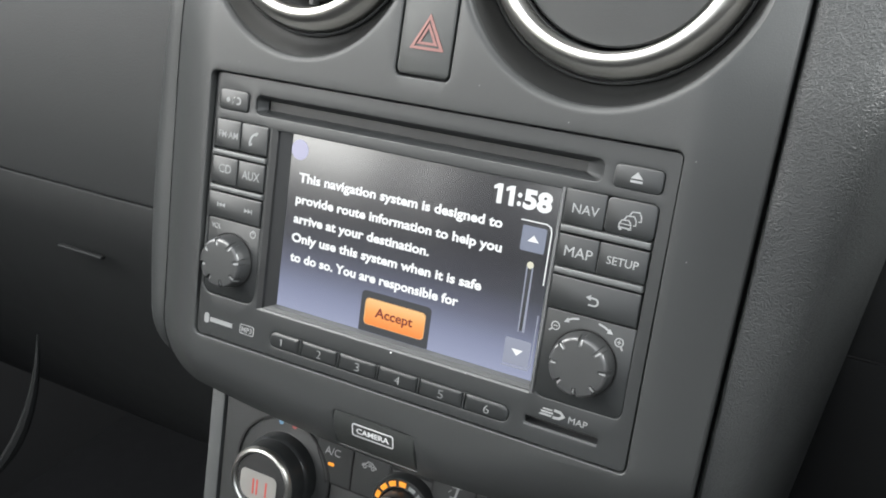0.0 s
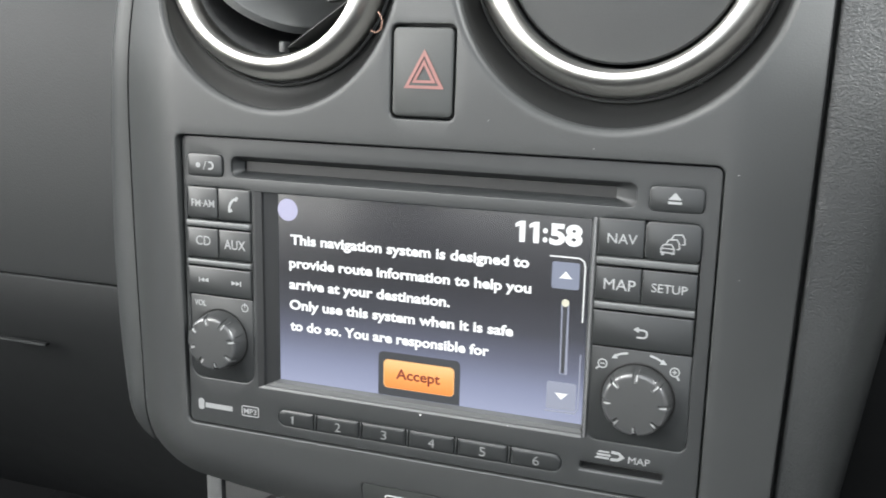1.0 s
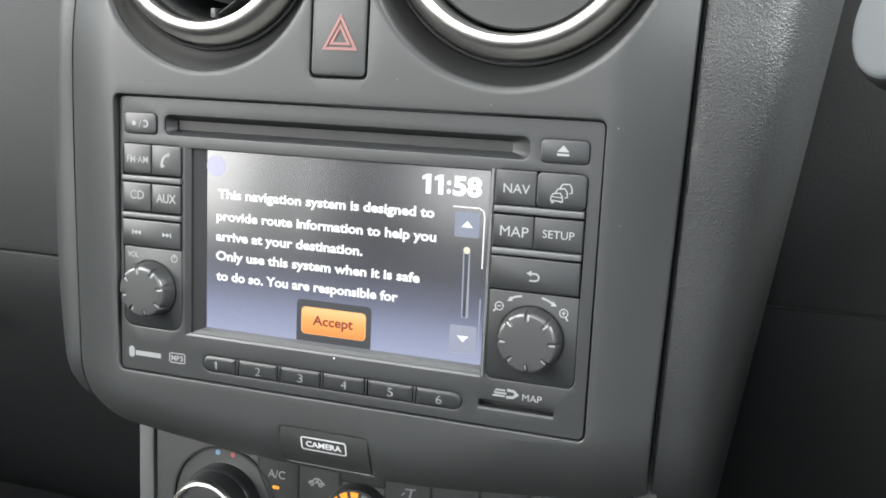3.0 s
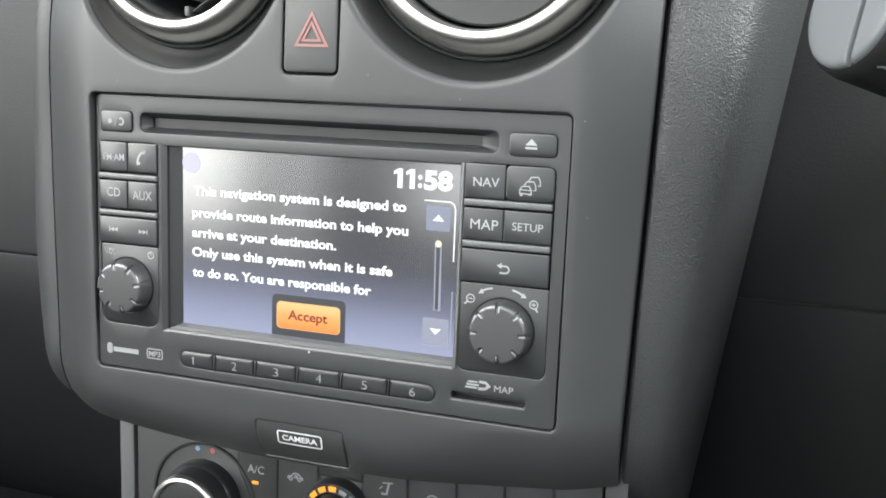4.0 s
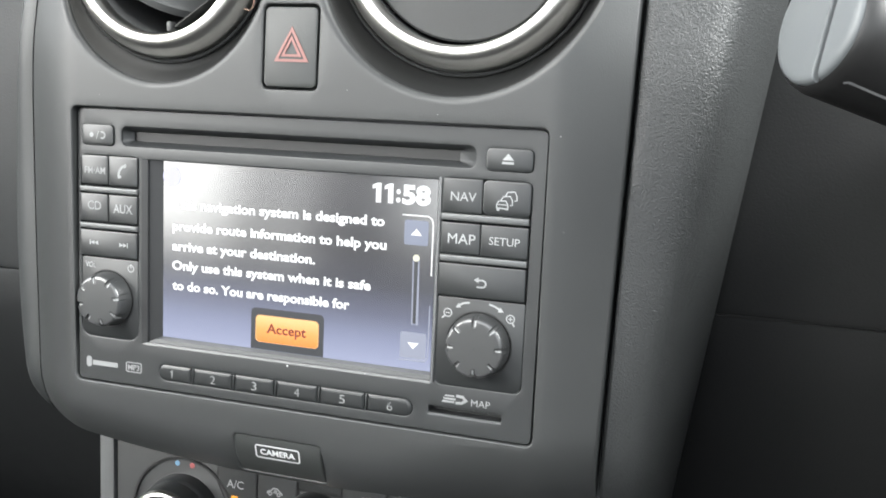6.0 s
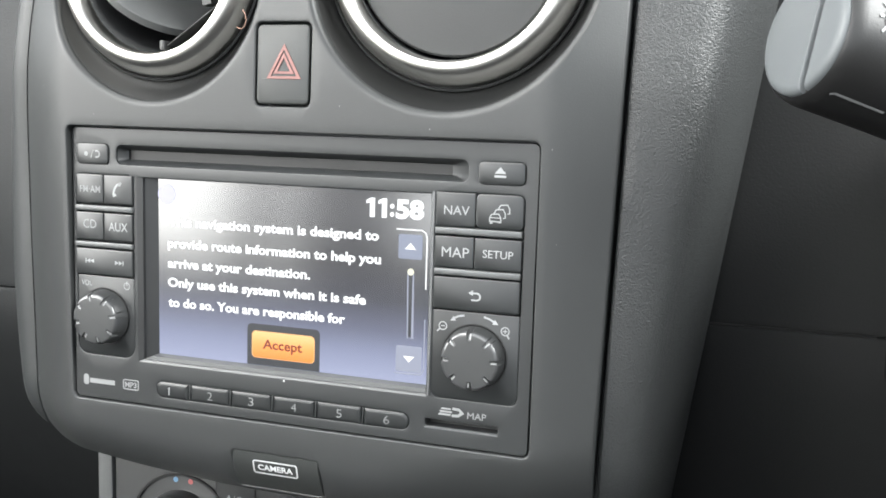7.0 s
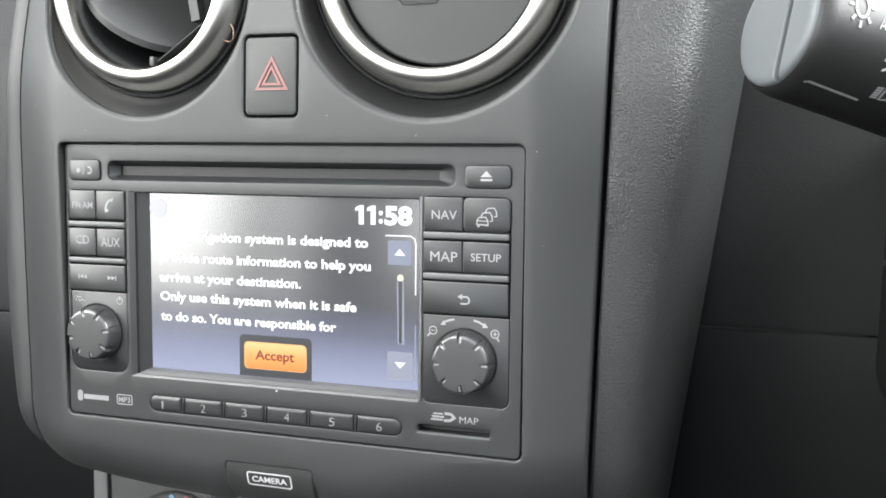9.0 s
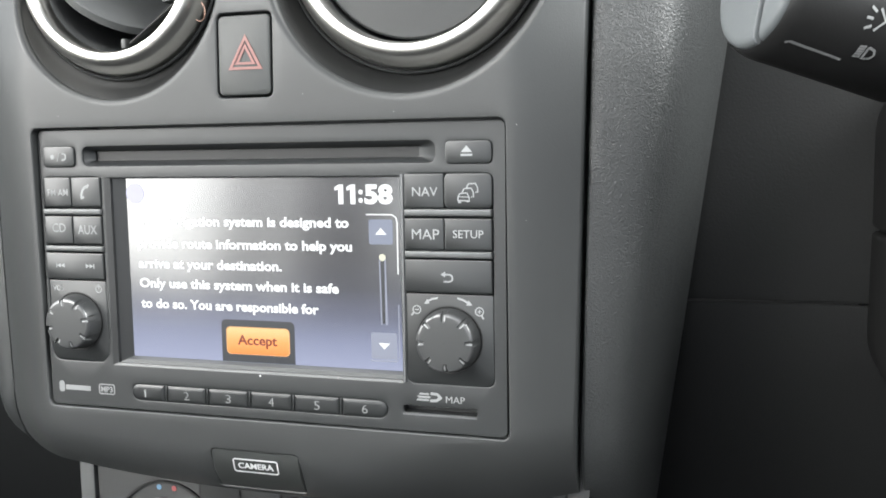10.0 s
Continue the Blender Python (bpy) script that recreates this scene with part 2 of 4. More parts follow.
def sheet(outer, holes, step, depth, wall=0.0, roll=0.06):
    """A skin y = depth(x, z) inside outer, cut by holes whose edges roll over (by one radius, or one for each) and run back by wall."""
    rolls = roll if isinstance(roll, tuple) else (roll,) * len(holes)
    from mathutils.geometry import delaunay_2d_cdt
    pts, edges = [], []
    for poly in (outer, *holes):
        k = len(pts)
        pts += [Vector(p) for p in poly]
        edges += [(k + i, k + (i + 1) % len(poly)) for i in range(len(poly))]
    wide = [inset(h, -0.42 * step) for h in holes]
    for i, h in enumerate(holes):
        for p in inset(h, -0.2 * step) + inset(h, -0.5 * step):
            if inside(p, outer) and not any(inside(p, g) for k, g in enumerate(wide) if k != i):
                pts.append(Vector(p))
    xs, zs = [p[0] for p in outer], [p[1] for p in outer]
    x = min(xs) + step * 0.4
    while x < max(xs):
        z = min(zs) + step * 0.4
        while z < max(zs):
            if inside((x, z), outer) and not any(inside((x, z), h) for h in wide):
                pts.append(Vector((x, z)))
            z += step
        x += step
    vs, _, tris, *_ = delaunay_2d_cdt(pts, edges, [], 0, 1e-5)
    bm = bmesh.new()
    made = [bm.verts.new((v.x, depth(v.x, v.y), v.y)) for v in vs]
    for t in tris:
        c = (sum(vs[i].x for i in t) / len(t), sum(vs[i].y for i in t) / len(t))
        if inside(c, outer) and not any(inside(c, h) for h in holes):
            bm.faces.new([made[i] for i in t])
    for v in [v for v in bm.verts if not v.link_faces]:
        bm.verts.remove(v)
    bmesh.ops.recalc_face_normals(bm, faces=bm.faces)
    if sum(f.normal.y * f.calc_area() for f in bm.faces) > 0:
        bmesh.ops.reverse_faces(bm, faces=bm.faces)
    if wall:
        for h, roll in zip(holes, rolls):
            small = inset(h, roll)
            rows = [[bm.verts.new((p[0], depth(*q) + dy, p[1])) for p, q in zip(o, h)]
                    for o, dy in ((h, 0.0), (inset(h, roll * 0.3), roll * 0.06), (inset(h, roll * 0.6), roll * 0.2), (inset(h, roll * 0.85), roll * 0.5), (small, roll), (small, wall))]
            for a, b in zip(rows, rows[1:]):
                for i in range(len(h)):
                    j = (i + 1) % len(h)
                    bm.faces.new((a[i], b[i], b[j], a[j]))
        bmesh.ops.remove_doubles(bm, verts=bm.verts, dist=1e-4)
        bmesh.ops.recalc_face_normals(bm, faces=bm.faces)
        if sum(f.normal.y * f.calc_area() for f in bm.faces) > 0:
            bmesh.ops.reverse_faces(bm, faces=bm.faces)
    return bm


def stroke(points, width, y, closed=False, thick=0.012):
    """A printed line along points (x, z), on the plane y."""
    p = [Vector(q) for q in points]
    n = len(p)
    left, right = [], []
    for i in range(n):
        a = p[(i - 1) % n] if closed or i else p[i]
        b = p[(i + 1) % n] if closed or i < n - 1 else p[i]
        t = (b - a).normalized()
        side = Vector((-t.y, t.x))
        k = 1.0
        if closed or 0 < i < n - 1:
            u = (p[i] - a).normalized()
            k = 1 / max(0.5, abs(Vector((-u.y, u.x)).dot(side)))
        left.append(p[i] + side * width / 2 * k)
        right.append(p[i] - side * width / 2 * k)
    bm = bmesh.new()
    f = [[bm.verts.new((q.x, d, q.y)) for q in s] for d in (y - thick, y) for s in (left, right)]
    for i in range(n if closed else n - 1):
        j = (i + 1) % n
        bm.faces.new((f[0][i], f[0][j], f[1][j], f[1][i]))
        bm.faces.new((f[0][i], f[2][i], f[2][j], f[0][j]))
        bm.faces.new((f[1][i], f[1][j], f[3][j], f[3][i]))
    return faces_out(bm)


def plate(outline, y, thick=0.012):
    return loft([at(outline, y - thick), at(outline, y)])


def merged(*many):
    """Several strokes of one printed symbol as one bmesh."""
    bm = bmesh.new()
    for other in many:
        me = bpy.data.meshes.new("scrap")
        other.to_mesh(me)
        other.free()
        bm.from_mesh(me)
        bpy.data.meshes.remove(me)
    return bm


def arc(cx, cz, r, a0, a1, n=12):
    return [(cx + r * math.cos(radians(a0 + (a1 - a0) * i / n)), cz + r * math.sin(radians(a0 + (a1 - a0) * i / n))) for i in range(n + 1)]


def lettering(body, x0, z0, x1, z1, y, bold=0.0, thick=0.012, space=1.0):
    """Letters of the built-in font, fitted between x0..x1 and z0..z1 on the plane y."""
    cu = bpy.data.curves.new("letters", "FONT")
    cu.body, cu.offset, cu.resolution_u, cu.space_character = body, bold, 3, space
    tmp = new("letters", cu)
    me = bpy.data.meshes.new_from_object(tmp)
    bpy.data.objects.remove(tmp)
    bpy.data.curves.remove(cu)
    bm = bmesh.new()
    bm.from_mesh(me)
    bpy.data.meshes.remove(me)
    xs, zs = [v.co.x for v in bm.verts], [v.co.y for v in bm.verts]
    sx, sz = (x1 - x0) / (max(xs) - min(xs)), (z1 - z0) / (max(zs) - min(zs))
    lo = (min(xs), min(zs))
    for v in bm.verts:
        v.co = Vector((x0 + (v.co.x - lo[0]) * sx, y - thick, z0 + (v.co.y - lo[1]) * sz))
    bm.normal_update()
    if bm.faces and sum(f.normal.y for f in bm.faces) > 0:
        bmesh.ops.reverse_faces(bm, faces=bm.faces)
    grown = bmesh.ops.extrude_face_region(bm, geom=list(bm.faces))
    for v in grown["geom"]:
        if isinstance(v, bmesh.types.BMVert):
            v.co.y = y
    return bm


def turned(profile, cx, cz, n=48, a0=0.0, a1=360.0):
    """A solid of revolution about the axis through (cx, cz) along y; profile rows are (radius, y)."""
    full = abs(a1 - a0) >= 360
    loops = [[(cx + r * math.cos(radians(a0 + (a1 - a0) * i / n)), y, cz + r * math.sin(radians(a0 + (a1 - a0) * i / n)))
              for i in range(n if full else n + 1)] for r, y in profile]
    return loft(loops, cap_front=False, closed=full)


def block(x0, y0, z0, x1, y1, z1, bevel=0.0, seg=2):
    bm = bmesh.new()
    bmesh.ops.create_cube(bm, size=1, matrix=Matrix.Translation(((x0 + x1) / 2, (y0 + y1) / 2, (z0 + z1) / 2)) @ Matrix.Diagonal((x1 - x0, y1 - y0, z1 - z0, 1)))
    if bevel:
        bmesh.ops.bevel(bm, geom=list(bm.edges), offset=bevel, segments=seg, profile=0.5, affect="EDGES")
    return bm


def smooth01(v):
    v = max(0.0, min(1.0, v))
    return v * v * (3 - 2 * v)


# ---- the fascia of the centre console ----
def poly3(c, z):
    z = max(-8.0, min(12.5, z))
    return ((c[0] * z + c[1]) * z + c[2]) * z + c[3]


CREASE = (0.0004, 0.0046, -0.0126, -13.37)
RIM_LEFT = (0.0, 0.0108, 0.0, -14.74)
RIM_RIGHT = (0.0, -0.00038, 0.03, 12.36)
VENTS = ((-5.92, 11.5, 4.92), (6.29, 12.06, 5.62))
FASCIA_TOP = 17.6


def lip(x):
    """The height of the fascia's lower edge."""
    return -9.22 - 0.2 * smooth01((x - 3.0) / 6.0) + 0.0062 * x * x + (0.025 * (-x - 10) ** 2 if x < -10 else 0.0)


def fascia_y(x, z):
    """The depth of the fascia: standing a little further forward towards the top of the radio and leaning back above it, falling back at the sides and rolling under at the foot."""
    side = max(0.0, abs(x) - 10.0)
    y = (0.5 * (math.sqrt(side * side + 1.0) - 1.0) if x > 0 else 0.25 * side ** 1.55) - 0.1
    y += -0.018 * max(0.0, z + 5.0) - 0.012 * max(0.0, z - 3.0) ** 1.3 + 0.085 * (math.sqrt((z - 8.5) ** 2 + 1.5) + z - 8.5) + 0.022 * max(0.0, -5.6 - z) ** 1.6
    d = z - lip(x)
    more = smooth01((x - 3.0) / 6.0)
    reach = 1.8 + 1.4 * more
    if d < reach:
        y += (0.8 + 0.8 * more if x > -10 else 0.8 + 0.1 * (x + 10)) * (1 - d / reach) ** 2
    return y


def fascia():
    ob = thing("centre_fascia", 0, 0, -9, "charcoal moulded plastic centre console fascia with fine grain", "dashboard panel", kind="structure")
    outer = [(poly3(RIM_RIGHT, z), z) for z in np.linspace(lip(12), FASCIA_TOP, 40)]
    outer += [(poly3(CREASE, z), z) for z in np.linspace(FASCIA_TOP, lip(-12.95), 40)]
    outer += [(x, lip(x)) for x in np.linspace(-12.75, 11.8, 60)]
    holes = [rounded(-10.07, -5.98, 10.08, 5.77, 0.3, 6), rounded(-1.31, 6.62, 1.18, 9.93, 0.28, 5), rounded(-2.46, -9.06, 1.6, -7.14, 0.2, 4)]
    holes += [ring(cx, cz, r, 96) for cx, cz, r in VENTS]
    bm = sheet([(float(x), float(z)) for x, z in outer], holes, 0.4, fascia_y, wall=1.0, roll=(0.06, 0.07, 0.1, 0.22, 0.25))
    part("face_panel", bm, FASCIA, ob, sharp=26)
    # rounded left-hand edge band, beyond a fine groove
    rows = []
    for z in np.linspace(FASCIA_TOP, -8.35, 76):
        a, b = poly3(CREASE, z) - 0.05, poly3(RIM_LEFT, z)
        if z < -6.8:
            b += (b - a) * -0.97 * ((-6.8 - z) / 1.55) ** 3
        y0 = fascia_y(a + 0.05, z)
        w = a - b
        prof = [(a, y0 + 0.55), (a, y0 + 0.10), (a - 0.04, y0 + 0.03), (a - w * 0.35, y0 + 0.0), (a - w * 0.7, y0 + 0.06),
                (a - w * 0.92, y0 + 0.22), (b, y0 + 0.5), (b + 0.1, y0 + 3.0), (b + 0.5, y0 + 9.0)]
        rows.append([(x, y, z) for x, y in prof])
    part("edge_band", loft(rows, cap_front=False, closed=False), GREYSIDE_BAND, ob, "smooth rounded plastic edge band")
    # rounded right-hand edge, running back beside the trim
    rows = []
    for z in np.linspace(FASCIA_TOP, lip(12.0) + 0.02, 60):
        x, y = poly3(RIM_RIGHT, z), fascia_y(poly3(RIM_RIGHT, z), z)
        rows.append([(x - 0.01, y, z), (x + 0.03, y + 0.012, z), (x + 0.06, y + 0.04, z), (x + 0.08, y + 0.1, z), (x + 0.085, y + 1.4, z)])
    part("edge_return", loft(rows, cap_front=False, closed=False), FASCIA, ob, sharp=60)
    # shut line behind the groove, and the sole under the lower edge
    rows = [[(poly3(CREASE, z) - 0.3, 2.4, z), (poly3(CREASE, z) + 0.3, 2.4, z)] for z in np.linspace(FASCIA_TOP, -7.4, 30)]
    part("groove_backing", loft(rows, cap_front=False, closed=False), BLACK, ob)
    rows = [[(x, fascia_y(x, lip(x)), lip(x)), (x, fascia_y(x, lip(x)) + 0.35, lip(x) + 0.02), (x, 6.5, lip(x) + 0.6)] for x in np.linspace(-12.75, 11.9, 50)]
    part("lower_return", loft(rows, cap_front=False, closed=False), FASCIA, ob)
    for x, z, r in ((1.0, 10.72, 0.035), (2.33, 6.77, 0.025), (5.9, 6.02, 0.03), (10.42, 5.45, 0.03), (10.7, 2.1, 0.022), (-11.4, 7.3, 0.022), (9.1, 8.2, 0.02), (-8.6, 6.2, 0.02)):
        y = fascia_y(x, z)
        part("dust_speck", turned([(r * 0.7, y), (r * 0.5, y - 0.01), (0.003, y - 0.014)], x, z, 7), SPECK, ob)
    return ob


fascia()


# ---- the head unit ----
def head_unit():
    ob = thing("navigation_radio", 0, 0, -5.7, "dark grey double-height car navigation radio, switched on, set in the fascia", "car radio")
    shell = rounded(-9.93, -5.84, 9.93, 5.62, 0.22, 6)
    night, eject = rounded(-9.7, 4.1, -8.11, 5.02, 0.18), rounded(7.7, 4.08, 9.5, 4.97, 0.2)
    slot = rounded(-7.84, 4.12, 7.36, 5.0, 0.28, 6)
    left_bank, right_bank = rounded(-9.83, -4.0, -6.94, 3.78, 0.3, 5, 0.5), rounded(6.1, -4.06, 9.52, 3.82, 0.3, 5, 0.3)
    window = rounded(-6.82, -4.06, 5.98, 3.72, 0.06, 2)
    presets = rounded(-5.98, -5.5, 5.34, -4.72, 0.36, 6)
    card = rounded(5.9, -5.2, 8.84, -4.84, 0.08, 4)
    bm = sheet(shell, [night, eject, slot, left_bank, right_bank, window, presets, card], 0.8, lambda x, z: 0.0, wall=0.6, roll=0.05)
    face = part("faceplate", bm, FACEPLATE, ob, sharp=15)
    rim = [at(shell, 0.0), at(inset(shell, -0.03), 0.05), at(inset(shell, -0.03), 1.6)]
    part("faceplate_rim", loft(rim, cap_front=False), FACEPLATE, ob)
    part("chassis", loft([at(inset(shell, 0.02), 0.62), at(inset(shell, 0.02), 1.4)]), BLACK, ob)
    # disc slot: a sloping trough round a black mouth
    mouth = rounded(-7.46, 4.37, 6.6, 4.76, 0.06, 6)
    part("disc_slot", loft([at(slot, 0.04), at(inset(slot, 0.1), 0.16), at(mouth, 0.42), at(mouth, 0.58)], cap_front=False), FACEPLATE, face, "moulded trough of the disc slot")
    part("slot_shutter", loft([at(mouth, 0.5), at(mouth, 0.56)]), BLACK, face)
    part("card_slot", loft([at(card, 0.04), at(inset(card, 0.05), 0.5)], cap_front=False, cap_back=True), BLACK, face, "memory card slot below its printed mark")
    rail = [(5.92, -5.225), (8.8, -5.225)]
    part("card_slot_edge", stroke(rail, 0.05, 0.0, thick=0.02), LEDGE, face)

    # keys
    def push(name, outline, legend=(), front=-0.09, label="", mat=BUTTON, dome=0.0, bevel=0.05):
        k = part(name, key(outline, front, 0.5, bevel, dome), mat, ob, label)
        for bm2, m2, nm in legend:
            part(nm, bm2, m2, k)
        return k

    f = -0.092
    sunm = merged(plate(ring(-9.18, 4.56, 0.1, 12), f), stroke([(-8.95, 4.39), (-8.83, 4.73)], 0.03, f),
                  stroke(arc(-8.66, 4.56, 0.13, -120, 120), 0.07, f))
    push("day_night_button", inset(night, 0.03), [(sunm, MIDPRINT, "symbol")], label="small button with a day and night symbol")
    ej = merged(plate([(8.33, 4.52), (8.76, 4.52), (8.545, 4.76)], f), plate([(8.33, 4.38), (8.76, 4.38), (8.76, 4.46), (8.33, 4.46)], f))
    push("eject_button", inset(eject, 0.03), [(ej, PRINT, "symbol")], label="eject button with a white triangle")
    z1, z0 = 3.72, 2.5
    push("band_button", rounded(-9.72, z0, -8.385, z1, 0.1), [(lettering("FM·AM", -9.52, 2.96, -8.52, 3.24, f, bold=0.008), MIDPRINT, "legend")])
    handset = stroke([(-7.87, 2.9), (-7.86, 3.02), (-7.8, 3.18), (-7.69, 3.31), (-7.52, 3.38)], 0.09, f)
    ends = merged(handset, stroke([(-7.9, 2.86), (-7.74, 2.92)], 0.1, f), stroke([(-7.6, 3.28), (-7.5, 3.43)], 0.1, f))
    push("phone_button", rounded(-8.365, z0, -6.97, z1, 0.06), [(ends, PRINT, "symbol")])
    push("cd_button", rounded(-9.77, 0.96, -8.395, 2.13, 0.05), [(lettering("CD", -9.38, 1.46, -8.72, 1.83, f, bold=0.008), MIDPRINT, "legend")])
    push("aux_button", rounded(-8.375, 0.96, -6.98, 2.13, 0.05), [(lettering("AUX", -8.12, 1.39, -7.2, 1.76, f, bold=0.008), MIDPRINT, "legend")])

    def skip(cx, cz, way):
        a = 0.12 * way
        return merged(plate([(cx - a, cz - 0.09), (cx - a, cz + 0.09), (cx + a * 0.6, cz)][::1 if way > 0 else -1], f),
                      plate([(cx + a * 0.6, cz - 0.09), (cx + a * 0.6, cz + 0.09), (cx + a * 2.0, cz)][::1 if way > 0 else -1], f),
                      stroke([(cx + a * 2.3, cz - 0.1), (cx + a * 2.3, cz + 0.1)], 0.04, f))

    push("skip_button", rounded(-9.8, -0.5, -6.99, 0.6, 0.05),
         [(skip(-9.0, 0.08, -1), PRINT, "symbol"), (skip(-7.72, 0.07, 1), PRINT, "symbol")])
    for za, zb in ((2.19, 2.43), (0.67, 0.9)):
        part("divider_strip", key(rounded(-9.78, za, -6.97, zb, 0.03, 2), -0.13, 0.4, 0.06), STRIP, ob, "satin grey divider strip")
    push("nav_button", rounded(6.15, 2.5, 7.672, 3.77, 0.05), [(lettering("NAV", 6.47, 2.95, 7.44, 3.28, f), PRINT, "legend")])
    cars = []
    for dx, dz in ((0.32, 0.34), (0.16, 0.17), (0, 0)):
        cx, cz = 8.42 + dx, 2.9 + dz
        cars.append(stroke([(cx - 0.14, cz + 0.15), (cx + 0.12, cz + 0.17), (cx + 0.2, cz + 0.03), (cx + 0.21, cz - 0.14), (cx + 0.12, cz - 0.15)], 0.04, f))
        cars.append(stroke([(cx - 0.21, cz - 0.13 + (0.1 if dx else 0)), (cx - 0.21, cz + 0.02), (cx - 0.14, cz + 0.15)], 0.04, f))
    cx, cz = 8.42, 2.9
    cars += [stroke([(cx - 0.21, cz - 0.1), (cx + 0.2, cz - 0.12)], 0.045, f), stroke([(cx - 0.2, cz + 0.03), (cx + 0.19, cz + 0.02)], 0.03, f),
             plate([(cx - 0.2, cz - 0.2), (cx - 0.1, cz - 0.2), (cx - 0.1, cz - 0.1), (cx - 0.2, cz - 0.1)], f)]
    push("traffic_button", rounded(7.682, 2.5, 9.47, 3.77, 0.2), [(merged(*cars), PRINT, "symbol")])
    push("map_button", rounded(6.14, 0.98, 7.662, 2.15, 0.05), [(lettering("MAP", 6.43, 1.38, 7.48, 1.75, f), PRINT, "legend")])
    push("setup_button", rounded(7.672, 0.98, 9.45, 2.15, 0.05), [(lettering("SETUP", 8.0, 1.44, 9.14, 1.73, f), PRINT, "legend")])
    bend = merged(stroke([(7.62, 0.1), (7.85, 0.1)] + arc(7.83, -0.03, 0.13, 90, -90, 8) + [(7.62, -0.16)], 0.06, f),
                  plate([(7.5, 0.1), (7.68, 0.0), (7.68, 0.21)][::-1], f))
    push("back_button", rounded(6.12, -0.58, 9.44, 0.64, 0.06), [(bend, PRINT, "symbol")])
    for za, zb in ((2.22, 2.48), (0.7, 0.95)):
        part("divider_strip", key(rounded(6.14, za, 9.44, zb, 0.03, 2), -0.13, 0.4, 0.06), STRIP, ob, "satin grey divider strip")

    # rotary controls on their flat fields
    vol = part("volume_field", key(rounded(-9.78, -3.93, -6.98, -0.56, 0.06, 4, 0.35), 0.02, 0.5, 0.03), BUTTON, ob)
    part("legend", lettering("VOL", -9.6, -1.0, -9.08, -0.77, 0.02), PRINT, vol)
    part("power_symbol", merged(stroke(ring(-7.35, -0.9, 0.14, 16), 0.035, 0.02, closed=True), stroke([(-7.35, -0.88), (-7.35, -0.7)], 0.04, 0.02)), PRINT, vol)
    zoom = part("zoom_field", key(rounded(6.12, -4.02, 9.47, -0.64, 0.06, 4, 0.35), 0.02, 0.5, 0.03), BUTTON, ob)
    for cx, cz, plus, tail in ((6.53, -1.24, False, 225), (8.93, -1.24, True, 300)):
        t = radians(tail)
        marks = [stroke(ring(cx, cz, 0.15, 16), 0.04, 0.02, closed=True), stroke([(cx - 0.08, cz), (cx + 0.08, cz)], 0.035, 0.02),
                 stroke([(cx + 0.16 * math.cos(t), cz + 0.16 * math.sin(t)), (cx + 0.31 * math.cos(t), cz + 0.31 * math.sin(t))], 0.06, 0.02)]
        if plus:
            marks.append(stroke([(cx, cz - 0.08), (cx, cz + 0.08)], 0.035, 0.02))
        part("magnifier_symbol", merged(*marks), PRINT, zoom)
    for pts, tip in (([(7.36, -0.78), (7.12, -0.83), (6.95, -0.92)], [(6.82, -1.02), (7.03, -1.0), (6.94, -0.83)]),
                     ([(8.1, -0.77), (8.33, -0.84), (8.5, -0.93)], [(8.66, -1.02), (8.43, -1.03), (8.53, -0.84)])):
        part("turn_arrow", merged(stroke(pts, 0.07, 0.02), plate(tip, 0.02)), PRINT, zoom)

    def knob(name, cx, cz, r, high, label, turn):
        """A tapered knob whose rim is cut by eight grooves, each with a pale lower wall."""
        part("knob_well", turned([(r + 0.22, 0.016), (r + 0.21, 0.008), (r + 0.15, 0.008), (r + 0.12, 0.03)], cx, cz), BLACK, ob)
        n = 192
        prof = [(r + 0.13, 0.02), (r + 0.09, -high * 0.45), (r + 0.03, -high + 0.13), (r - 0.01, -high + 0.05), (r - 0.07, -high), (r - 0.2, -high - 0.01), (r - 0.3, -high - 0.012),
                (r - 0.42, -high - 0.015), (0.02, -high - 0.02)]
        cut = (0.0, 0.03, 0.08, 0.08, 0.075, 0.055, 0.0, 0.0, 0.0)
        loops = []
        for (q, y), deep in zip(prof, cut):
            loop = []
            for i in range(n):
                a = math.tau * i / n
                off = abs(((math.degrees(a) - turn) + 22.5) % 45 - 22.5) * math.pi / 180 * r
                k = deep if off < 0.095 else 0.0
                loop.append((cx + (q - k * 0.7) * math.cos(a), y + k * 0.8, cz + (q - k * 0.7) * math.sin(a)))
            loops.append(loop)
        k = part(name, loft(loops, cap_front=False), BUTTON_KNOB, ob, label, sharp=30)
        edge = [(r + 0.036, -high + 0.12), (r + 0.032, -high + 0.06), (r + 0.0, -high + 0.012), (r - 0.05, -high - 0.008), (r - 0.1, -high - 0.012)]
        part("rim_edge", merged(*[turned(edge, cx, cz, 10, turn + 45 * i + 5.5, turn + 45 * i + 39.5) for i in range(8)]), KNOBEDGE, k, "glossy rounded edge")
